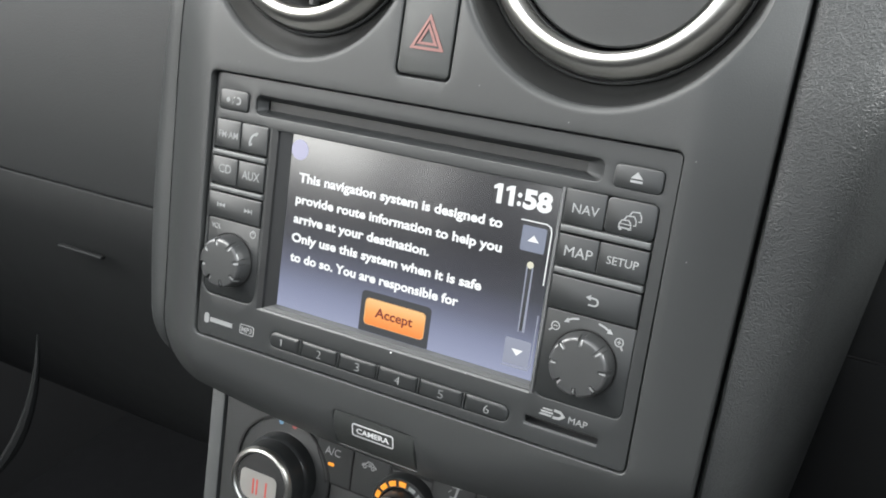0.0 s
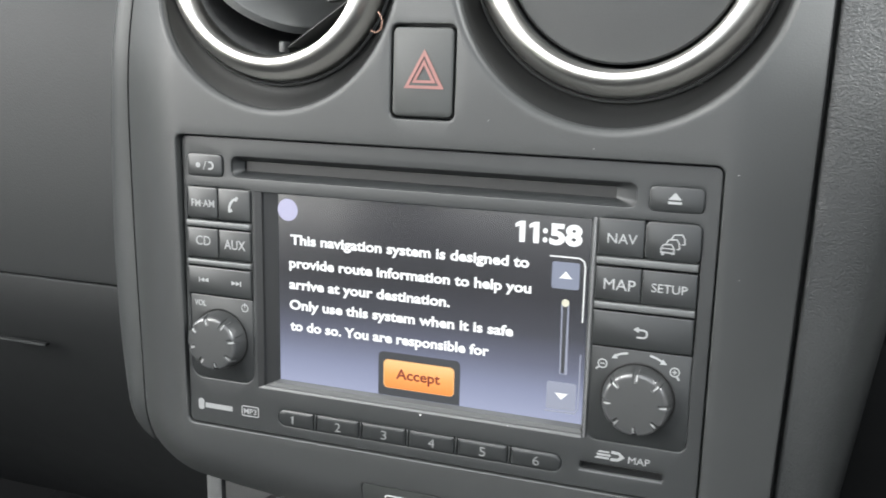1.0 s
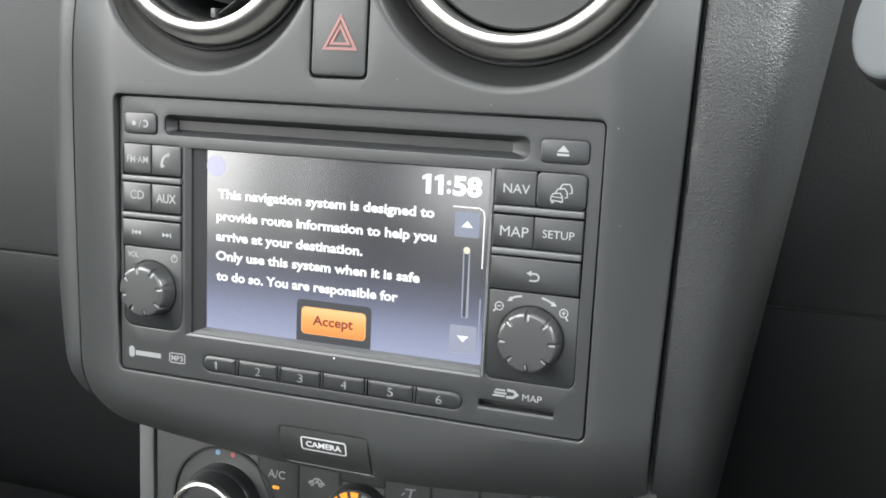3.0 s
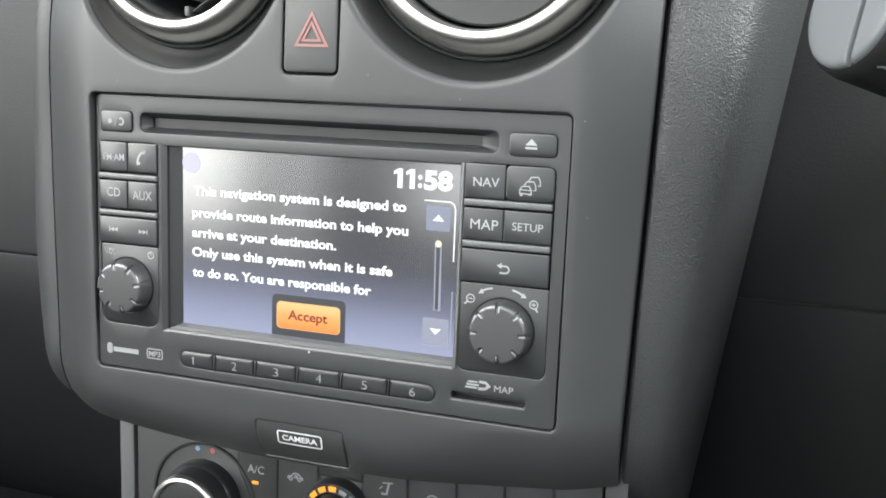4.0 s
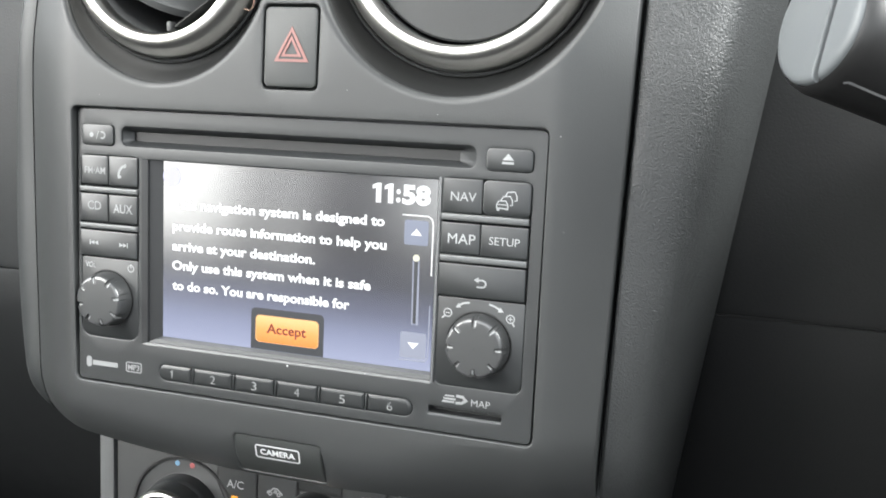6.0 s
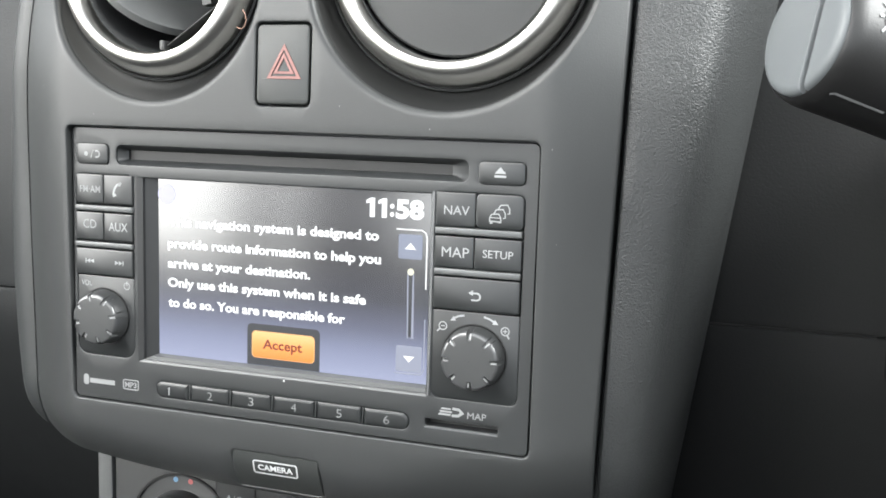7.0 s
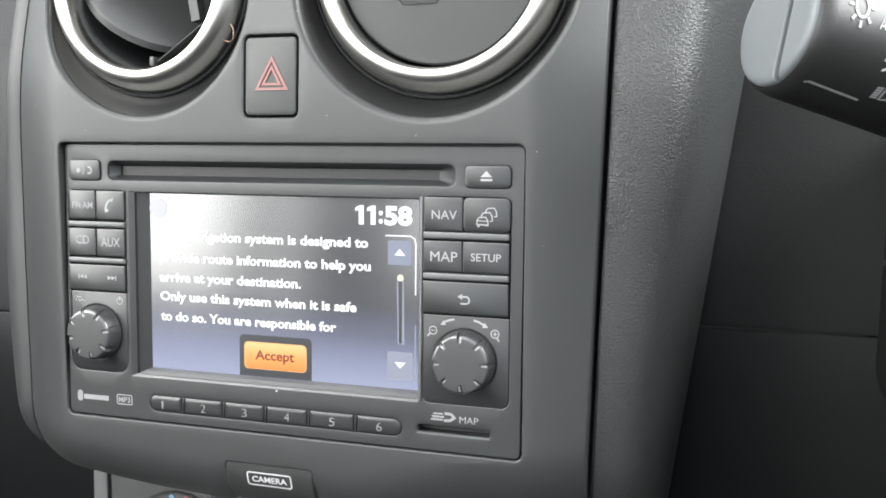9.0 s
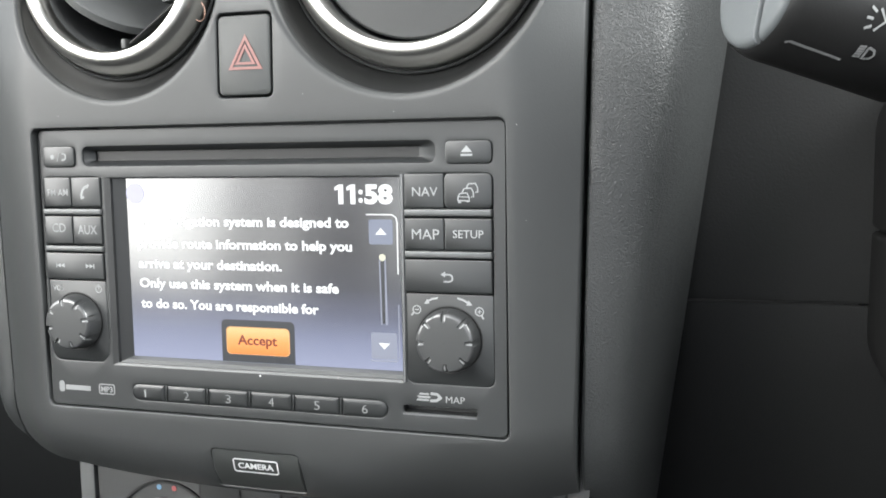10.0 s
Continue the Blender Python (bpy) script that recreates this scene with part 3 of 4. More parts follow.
        for i in range(8):
            a = radians(turn + 45 * i)
            c, s = math.cos(a), math.sin(a)
            low = -1 if c > 0.05 else 1
            if abs(c) <= 0.05:
                low = -1

            def pt(q, w, y):
                return (cx + q * c - w * s, y, cz + q * s + w * c)

            w0, w1 = sorted((low * 0.012, low * 0.092))
            bm = loft([[pt(r - 0.30, w0, -high + 0.02), pt(r - 0.30, w1, -high + 0.02), pt(r - 0.30, w1, -high + 0.09), pt(r - 0.30, w0, -high + 0.09)],
                       [pt(r - 0.13, w0, -high + 0.035), pt(r - 0.13, w1, -high + 0.035), pt(r - 0.13, w1, -high + 0.12), pt(r - 0.13, w0, -high + 0.12)],
                       [pt(r - 0.035, w0, -high + 0.09), pt(r - 0.035, w1, -high + 0.09), pt(r - 0.1, w1, -high + 0.2), pt(r - 0.1, w0, -high + 0.2)]], cap_back=True)
            part("tick", bm, TICK, k)
        return k

    knob("volume_knob", -8.45, -2.27, 1.02, 0.72, "round dark volume knob with moulded ticks", 12)
    knob("zoom_knob", 7.77, -2.34, 1.06, 0.62, "round dark zoom knob with pale ticks", 2)

    # station keys along the foot
    edges = (-5.94, -4.33, -2.43, -0.53, 1.38, 3.39, 5.3)
    for i in range(6):
        a, b = edges[i] + (0.06 if i else 0), edges[i + 1] - (0.06 if i < 5 else 0)
        o = rounded(a, -5.46, b, -4.76, 0.05, 6)
        if i in (0, 5):
            o = rounded(a, -5.46, b, -4.76, 0.33, 6)
            m = (a + b) / 2
            o = [(x if (x < m) == (i == 0) else (b if i == 0 else a), z) for x, z in o]
            o = [(x, (-4.76 if z > -5.11 else -5.46) if (x == b if i == 0 else x == a) else z) for x, z in o]
        c = (a + b) / 2 - (0.12 if i == 0 else -0.02)
        k = part("preset_button", key(o, -0.06, 0.4, 0.08, 0.08), BUTTON, ob)
        digit = lettering(str(i + 1), c - 0.115, -5.3, c + 0.115, -4.96, -0.07, bold=-0.012) if i else stroke([(c - 0.07, -5.04), (c, -4.97), (c, -5.3)], 0.045, -0.07)
        part("numeral", digit, NUMPRINT, k)
        if i:
            part("preset_divider", block(edges[i] - 0.035, -0.05, -5.46, edges[i] + 0.035, 0.4, -4.76, 0.02, 1), FACEPLATE, ob)

    # printed marks
    part("brand_mark", merged(plate(rounded(-9.56, -5.33, -9.3, -4.86, 0.12), 0.0), plate([(-9.24, -5.22), (-8.0, -5.22), (-8.0, -5.02), (-9.24, -5.02)], 0.0)), DIMPRINT, face)
    part("format_mark", merged(stroke(rounded(-7.56, -5.3, -6.83, -4.9, 0.06), 0.04, 0.0, closed=True),
                               lettering("MP3", -7.48, -5.22, -6.92, -4.99, 0.0, bold=0.01)), MIDPRINT, face)
    part("card_mark", merged(plate([(6.45, -4.67), (6.95, -4.67), (6.95, -4.60), (6.5, -4.60)], 0.0), plate([(6.55, -4.56), (7.0, -4.56), (7.0, -4.49), (6.5, -4.49)], 0.0),
                             plate([(6.55, -4.44), (6.95, -4.44), (6.95, -4.38), (6.6, -4.38)], 0.0), stroke([(7.02, -4.38), (7.28, -4.40), (7.4, -4.52), (7.25, -4.64), (7.0, -4.66)], 0.1, 0.0)), MIDPRINT, face)
    part("legend", lettering("MAP", 7.61, -4.7, 8.34, -4.45, 0.0), MIDPRINT, face)
    part("dust_speck", turned([(0.035, 0.0), (0.03, -0.02), (0.004, -0.03)], -0.03, -4.12, 8), DUST, face)
    part("dust_speck", turned([(0.02, 0.0), (0.015, -0.015), (0.003, -0.02)], 3.3, -4.02, 8), SPECK, face)

    # the display behind its sloping surround
    glass = [(-6.0, -3.68), (-6.0, 3.64), (5.86, 3.64), (5.86, -3.68)]
    outer = [(-6.8, -4.04), (-6.8, 3.7), (5.96, 3.7), (5.96, -4.04)]
    # light is put into the colours: right and foot paler than left and top
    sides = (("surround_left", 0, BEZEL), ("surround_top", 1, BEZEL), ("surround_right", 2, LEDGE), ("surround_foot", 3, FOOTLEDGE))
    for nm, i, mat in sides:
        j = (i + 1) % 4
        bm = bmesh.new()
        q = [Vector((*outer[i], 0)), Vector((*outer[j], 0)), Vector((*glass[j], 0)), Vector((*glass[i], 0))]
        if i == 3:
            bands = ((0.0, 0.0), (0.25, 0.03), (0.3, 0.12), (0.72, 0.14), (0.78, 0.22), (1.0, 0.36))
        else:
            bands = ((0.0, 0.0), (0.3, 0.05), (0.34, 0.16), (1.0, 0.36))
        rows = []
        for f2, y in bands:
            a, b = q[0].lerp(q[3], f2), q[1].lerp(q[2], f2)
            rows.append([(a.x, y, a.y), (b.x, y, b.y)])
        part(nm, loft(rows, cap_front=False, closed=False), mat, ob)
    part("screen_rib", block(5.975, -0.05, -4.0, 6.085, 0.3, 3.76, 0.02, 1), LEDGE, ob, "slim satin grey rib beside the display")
    scr = part("display", loft([at(glass, 0.33), at(glass, 0.5)]), DISPLAY, ob, "lit colour display with a route notice", smooth=False)
    d = 0.325
    lines = (("This navigation system is designed to", -5.5, 3.76, 1.73), ("provide route information to help you", -5.56, 3.87, 0.83), ("arrive at your destination.", -5.57, 0.9, 0.0),
             ("Only use this system when it is safe", -5.57, 3.28, -0.8), ("to do so. You are responsible for", -5.55, 2.42, -1.64))
    for body, a, b, base in lines:
        part("text_line", lettering(body, a, base - 0.12, b, base + 0.39, d, bold=0.031), TEXT, scr)
    ones = [plate([(x + 0.13, 2.63), (x + 0.33, 2.63), (x + 0.33, 3.37), (x + 0.16, 3.37), (x - 0.02, 3.27), (x - 0.02, 3.14), (x + 0.13, 3.19)][::-1], d) for x in (3.24, 3.73)]
    part("clock", merged(*ones, lettering(":", 4.19, 2.68, 4.36, 3.18, d, bold=0.04), lettering("58", 4.43, 2.62, 5.56, 3.38, d, bold=0.045)), TEXT, scr)
    # pale emissive disc at the top left of the display
    part("corner_disc", plate(ring(-5.6, 3.04, 0.42, 32), d, 0.004), DISC, scr, "pale lavender disc in the display's corner")
    part("key_tab", plate(rounded(-1.86, -3.67, 1.36, -1.98, 0.2, 6, 0.02), d, 0.004), TAB, scr)
    k = part("accept_key", plate(rounded(-1.65, -3.37, 1.14, -2.26, 0.18, 6), d - 0.006, 0.006), ACCEPTEDGE, scr, "lit orange on-screen key")
    part("key_face", plate(rounded(-1.61, -3.35, 1.11, -2.30, 0.16, 6), d - 0.012, 0.004), ACCEPT, k)
    part("legend", lettering("Accept", -1.14, -3.1, 0.6, -2.58, d - 0.019, bold=0.02, thick=0.008), ACCEPTTEXT, k)
    k = part("scroll_up_key", plate(rounded(4.57, 1.12, 5.53, 2.06, 0.08), d, 0.004), KEY, scr)
    part("symbol", plate([(4.83, 1.49), (5.28, 1.49), (5.055, 1.74)], d - 0.005, 0.004), TEXT, k)
    k = part("scroll_down_key", plate(rounded(4.57, -3.26, 5.62, -2.24, 0.08), d, 0.004), KEYPALE, scr)
    part("symbol", plate([(4.87, -2.64), (5.1, -2.88), (5.33, -2.64)], d - 0.005, 0.004), TEXT, k)
    part("scroll_track", merged(stroke([(4.98, 0.55), (5.02, -1.93), (5.22, -1.93), (5.2, 0.55)], 0.05, d)), KEYPALE, scr)
    part("scroll_slot", plate([(5.03, -1.88), (5.18, -1.88), (5.16, 0.5), (5.02, 0.5)], d, 0.003), TAB, scr)
    part("scroll_dot", plate(ring(5.09, 0.63, 0.135, 16), d, 0.006), SCROLLDOT, scr)
    part("scroll_bracket", stroke([(4.47, 2.24), (5.5, 2.24), (5.66, 2.14), (5.71, 1.95), (5.71, 0.0)], 0.045, d), TEXT, scr)
    part("scroll_bracket", stroke([(5.71, -1.15), (5.71, -3.15), (5.6, -3.32), (4.53, -3.34)], 0.045, d), KEYPALE, scr)
    return ob


head_unit()


# ---- switches in the fascia ----
def hazard_switch():
    y = fascia_y(0.0, 8.2)
    ob = thing("hazard_switch", 0.0, y, 6.8, "dark grey hazard warning switch with a faded red triangle", "switch")
    o = rounded(-1.16, 6.78, 1.03, 9.77, 0.2)
    k = loft([[(x, fascia_y(x, z) + 0.02, z) for x, z in inset(o, 0.08)], [(x, fascia_y(x, z) + 0.045, z) for x, z in inset(o, 0.02)],
              [(x, fascia_y(x, z) + 0.1, z) for x, z in o], [(x, 1.6, z) for x, z in o]])
    b = part("rocker", k, SWITCHFACE, ob)
    part("switch_well", loft([at(inset(o, -0.06), 0.9), at(inset(o, -0.06), 1.3)]), BLACK, ob)
    for s, w in ((1.0, 0.11), (0.56, 0.1)):
        c = (0.0, 8.2)
        tri = [(c[0] + s * 0.63 * x, c[1] + s * 0.63 * z) for x, z in ((-1, -0.66), (1, -0.66), (0, 1.18))]
        bm = stroke(tri, w, 0, closed=True)
        for v in bm.verts:
            v.co.y += fascia_y(v.co.x, v.co.z) + 0.024
        part("warning_triangle", bm, REDPRINT, b)
    return ob


hazard_switch()


def camera_switch():
    ob = thing("camera_switch", -0.4, 0.4, -8.4, "dark grey push switch labelled for the camera", "switch")
    o = rounded(-2.4, -9.02, 1.54, -7.2, 0.16)
    def dy(x, z):
        return fascia_y(x, z) + 0.05
    rows = [[(x, dy(x, z) + lift, z) for x, lift in ((-2.4, 1.0), (-2.395, 0.06), (-2.34, 0.0), (-0.4, 0.0), (1.48, 0.0), (1.535, 0.06), (1.54, 1.0))] for z in np.linspace(-7.25, -9.0, 18)]
    k = loft([[(x, y + 0.07, -7.2) for x, y, z in rows[0]]] + rows, cap_front=False, closed=False)
    b = part("push_plate", k, SWITCHFACE, ob)
    part("switch_well", loft([at(inset(o, -0.05), 1.7), at(inset(o, -0.05), 1.9)]), BLACK, ob)
    for bm in (stroke(rounded(-1.4, -8.14, 0.55, -7.58, 0.09), 0.05, 0, closed=True), lettering("CAMERA", -1.2, -7.99, 0.36, -7.73, 0, bold=0.02)):
        for v in bm.verts:
            v.co.y += dy(v.co.x, v.co.z) - 0.008
        part("legend", bm, SWITCHPRINT, b)
    return ob


camera_switch()


# ---- the two round air vents ----


def air_vent(cx, cz, r, hub, dy, closed):
    """A swivelling vent: a bowl in the fascia, and sunk in it by dy a ring about hub = (x, z, inner radius) round a flap."""
    hx, hz, q = hub
    y0 = fascia_y(cx, cz - r)
    ob = thing("air_vent", cx, y0, cz - r, "round air vent with a satin silver ring, flap " + ("closed" if closed else "swung open"), "air vent", group="round vents of the fascia")
    n = 96
    def sunk(profile, x, z, count):
        return turned([(q2, y + dy) for q2, y in profile], x, z, count)

    rim, seat = ring(cx, cz, r - 0.2, n), ring(hx, hz, q + 1.1, n)
    loops = []
    for k, y in ((0.0, 0.0), (0.2, 0.27), (0.45, 0.58), (0.72, 0.84), (1.0, 1.0)):
        loops.append([(a[0] + (b[0] - a[0]) * k, (fascia_y(*a) + 0.25) * (1 - y) + (1.5 + dy) * y, a[1] + (b[1] - a[1]) * k) for a, b in zip(rim, seat)])
    part("bowl", loft(loops, cap_front=False), BOWL, ob, "dark bowl round the ring, darkened further for recess shade")
    part("collar", sunk([(q + 1.12, 1.6), (q + 1.1, 1.34), (q + 1.03, 1.28), (q + 0.99, 1.36), (q + 0.98, 1.75)], hx, hz, n), RUBBER, ob, "dark stepped collar")
    part("silver_ring", sunk([(q + 0.95, 1.75), (q + 0.94, 1.4), (q + 0.89, 1.14), (q + 0.81, 0.92), (q + 0.72, 0.75), (q + 0.62, 0.62), (q + 0.53, 0.54), (q + 0.43, 0.485), (q + 0.32, 0.455),
                              (q + 0.22, 0.45), (q + 0.12, 0.47), (q + 0.05, 0.56), (q + 0.0, 0.76), (q, 1.1), (q, 1.5)], hx, hz, 128), CHROME, ob, "satin silver ring")
    part("barrel", sunk([(q - 0.0, 1.2), (q - 0.06, 8.0), (0.05, 8.2)], hx, hz, 64), BARREL, ob)
    rr, thick = q - 0.14, 0.16
    if closed:
        tilt = Matrix.Translation((hx, 1.15 + dy, hz)) @ Matrix.Rotation(radians(3), 4, "X")
    else:
        # swung about its hinge line, the near edge low and to one side
        e1 = Vector((3.25, 0.0, -2.53)).normalized()
        e2 = Vector((0.30, 0.92, 0.385))
        e2 = (e2 - e1 * e2.dot(e1)).normalized()
        e3 = e1.cross(e2)
        if e3.y < 0:
            e1, e3 = -e1, -e3
        near = Vector((hx - 2.03, 1.15 + dy, hz - 1.3))
        m = Matrix((e1, e3, e2)).transposed().to_4x4()
        tilt = Matrix.Translation(near + e2 * 3.3) @ m
        rr, thick = 3.3, 0.4
    bm = merged(turned([(rr, thick), (rr, 0.05), (rr - 0.08, -0.02), (rr * 0.6, -0.1), (0.02, -0.14)], 0, 0, 64), turned([(rr, thick), (0.02, thick + 0.02)], 0, 0, 64))
    bm.transform(tilt)
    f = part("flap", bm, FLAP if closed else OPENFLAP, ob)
    if closed:
        grip = [(-1.55, -1.4), (-1.35, -1.66), (0.0, -1.66), (0.2, -1.4), (0.1, -0.5), (-1.45, -0.5)]
        bm = loft([at([(x * 0.96, z) for x, z in grip], -0.17), at(grip, -0.12), at(grip, 0.1)])
        bm.transform(tilt)
        part("finger_grip", bm, BLACK, f, "black finger grip slot")
    else:
        for (xa, za), (xb, zb), y, w, deep in (((hx + 0.52, hz - 3.2), (hx + 2.92, hz - 1.55), 1.15 + dy, 0.05, 1.6), ((hx + 2.0, hz - 1.55), (hx + 1.47, hz + 1.4), 1.7 + dy, 0.42, 0.5)):
            d = Vector((xb - xa, zb - za))
            blade = block(-d.length / 2, -0.05, -w / 2, d.length / 2, deep, w / 2, 0.02, 1)
            blade.transform(Matrix.Translation(((xa + xb) / 2, y, (za + zb) / 2)) @ Matrix.Rotation(-math.atan2(d.y, d.x), 4, "Y"))
            part("vane", blade, VANE, ob)
        part("hinge_pin", block(hx + 0.22, 1.0 + dy, hz - 3.38, hx + 0.44, 1.5 + dy, hz - 3.0, 0.05), VANE, ob)
    return ob


air_vent(*VENTS[0], (-5.98, 12.2, 3.5), -0.9, False)
air_vent(*VENTS[1], (6.3, 12.6, 4.06), -0.4, True)


def loose_fibre():
    """A short reddish fibre caught on the ring of the open vent."""
    cu = bpy.data.curves.new("fibre", "CURVE")
    cu.dimensions, cu.bevel_depth, cu.bevel_resolution = "3D", 0.00016, 1
    sp = cu.splines.new("POLY")
    pts = [(-1.52, -0.75, 10.24), (-1.38, -0.8, 10.08), (-1.34, -0.82, 9.87), (-1.39, -0.8, 9.66), (-1.58, -0.75, 9.55), (-1.8, -0.7, 9.62)]
    sp.points.add(len(pts) - 1)
    for p, q in zip(sp.points, pts):
        p.co = (*((Vector(q) - Vector(pts[0])) * CM), 1)
    tmp = new("scrap", cu)
    me = bpy.data.meshes.new_from_object(tmp)
    bpy.data.objects.remove(tmp)
    me.materials.append(FIBRE)
    ob = tagged(new("fibre", me), "short reddish curled fibre stuck to the silver vent ring", "fibre")
    ob.matrix_world = DASH @ Matrix.Translation(Vector(pts[0]) * CM)


loose_fibre()


# ---- the climate panel, set back under the fascia ----
def climate_panel():
    ob = thing("climate_panel", 0, 4, -30, "dark grey climate control panel set back under the fascia", "climate control")
    part("panel_face", block(-11.05, 4.0, -30, 11.4, 4.6, -8.0, 0.08), CLIMATE, ob)
    part("side_strip", block(-11.95, 3.85, -30, -11.12, 14, -8.0, 0.12), GREYSIDE, ob, "paler grey side strip")
    part("side_strip", block(11.5, 3.95, -30, 12.3, 14, -8.6, 0.12), CLIMATE, ob)
    part("console_body", block(-11.5, 4.7, -30, 11.9, 16, -8.1), BLACK, ob)
    # temperature dial
    cx, cz = -7.3, -13.35
    part("dial_shut_line", turned([(2.78, 3.995), (2.78, 3.9), (2.66, 3.9), (2.66, 3.995)], cx, cz, 64), BLACK, ob)
    for dx, m, nm in ((-0.38, BLUEDOT, "blue_dot"), (0.42, REDDOT, "red_dot")):
        part(nm, turned([(0.13, 4.0), (0.13, 3.985), (0.005, 3.98)], cx + dx, cz + 2.42, 16), m, ob)
    part("dial_skirt", turned([(1.95, 4.0), (1.92, 3.5), (1.87, 3.3), (1.75, 3.2)], cx, cz, 64), BUTTON, ob)
    dial = part("temperature_dial", turned([(1.82, 3.4), (1.78, 2.45), (1.72, 2.3), (1.6, 2.22)], cx, cz, 64), BUTTON, ob, "temperature dial with a display in its centre")
    part("chrome_ring", turned([(1.76, 2.5), (1.74, 2.3), (1.66, 2.17), (1.54, 2.14), (1.46, 2.2), (1.43, 2.35)], cx, cz, 64), CHROME, dial, "bright chrome ring")
    part("dial_window", turned([(1.46, 2.3), (1.0, 2.2), (0.02, 2.17)], cx, cz, 48), LCD, dial)
    part("dial_screen", plate(rounded(cx - 1.1, cz - 0.95, cx + 1.0, cz + 0.52, 0.3, r2=0.62), 2.155, 0.02), DIALGREY, dial, "pale grey display with faint red digits")
    for dx in (-0.32, -0.1, 0.42):
        part("display_digit", block(cx + dx - 0.045, 2.115, cz - 0.62, cx + dx + 0.045, 2.14, cz + 0.14), REDLED, dial)
    # fan dial
    fx, fz = -0.4, -12.75
    part("fan_ring", turned([(1.62, 4.0), (1.6, 3.6), (1.5, 3.45), (1.1, 3.4), (1.02, 3.5)], fx, fz, 64), BUTTON, ob)
    for i in range(7):
        a = 168 - i * 23
        if a < 20:
            continue
        seg = loft([[(x, y, z) for x, z in arc(fx, fz, r0, a, a - 16, 4)] for r0, y in ((1.16, 3.39), (1.17, 3.37), (1.38, 3.37), (1.4, 3.42))], cap_front=False, closed=False)
        part("lit_segment" if i < 4 else "unlit_segment", seg, LED if i < 4 else LEDOFF, ob, "amber lit fan segment" if i < 4 else "")
    fan = part("fan_dial", turned([(1.0, 3.6), (0.98, 2.6), (0.9, 2.4)], fx, fz, 48), BUTTON, ob, "fan speed dial with an amber window")
    part("chrome_ring", turned([(0.98, 2.7), (0.94, 2.42), (0.84, 2.36), (0.76, 2.45)], fx, fz, 48), CHROME, fan)
    part("dial_window", turned([(0.8, 2.5), (0.02, 2.44)], fx, fz, 32), AMBERGLASS, fan)
    # key row
    cuts = (-5.5, -3.42, -1.37, 0.79, 2.94, 5.15, 7.3, 9.4)
    for x0, x1 in zip(cuts, cuts[1:]):
        foot = -13.0 if x0 != -1.37 else -11.1
        o = rounded(x0 + 0.04, foot, x1 - 0.04, -8.8, 0.12)
        if x0 == -5.5:
            # cut away beside the dial
            o = [(x0 + 0.06, -8.8), (x0 + 0.06, -11.45), (-5.3, -11.75), (-5.06, -12.2), (-4.9, -12.6), (-4.82, -13.0), (x1 - 0.04, -13.0), (x1 - 0.04, -8.8)]
        k = part("climate_button", key(o, 3.92, 4.1, 0.04), CLIMATE, ob)
        part("shut_line", key(inset(o, -0.09), 3.95, 4.05, 0.01), BLACK, k)
        if x0 == -5.5:
            part("legend", lettering("A/C", -4.98, -11.62, -4.12, -11.24, 3.92), MIDPRINT, k)
            part("lamp", plate(rounded(-4.74, -12.15, -4.4, -12.0, 0.06), 3.92, 0.02), LED, k, "lit amber lamp")
        if x0 == -3.42:
            hull = [(-2.5 + x * 0.66, -11.45 + z * 0.66) for x, z in ((-0.6, -0.17), (-0.56, -0.02), (-0.32, 0.04), (-0.16, 0.24), (0.18, 0.24), (0.38, 0.04), (0.52, -0.05), (0.52, -0.17))]
            tail = [(-2.5 + x * 0.66, -11.45 + z * 0.66) for x, z in ((-0.18, -0.05), (0.12, -0.05), (0.12, 0.08), (-0.08, 0.08))]
            part("symbol", merged(stroke(hull, 0.06, 3.92), stroke(tail, 0.05, 3.92), *[stroke(ring(-2.5 + dx, -11.56, 0.075, 10), 0.05, 3.92, closed=True) for dx in (-0.25, 0.18)]), MIDPRINT, k)
        if x0 == 0.79:
            part("symbol", merged(stroke([(2.25, -10.95), (1.75, -11.0)], 0.06, 3.92), stroke([(2.05, -11.0), (1.95, -11.5), (1.7, -11.5)], 0.1, 3.92), stroke([(1.75, -11.15), (1.6, -11.3)], 0.05, 3.92)), DIMPRINT, k)
        if x0 == 2.94:
            part("symbol", stroke(arc(4.1, -11.5, 0.3, 20, 160, 8), 0.07, 3.92), DIMPRINT, k)
        if x0 == 5.15:
            part("symbol", plate(ring(6.6, -11.2, 0.13, 10), 3.92), BLUEDOT, k)
    ob.matrix_world = DASH @ Matrix.Translation(Vector((0, 4, -29.83)) * CM)
    return ob


climate_panel()


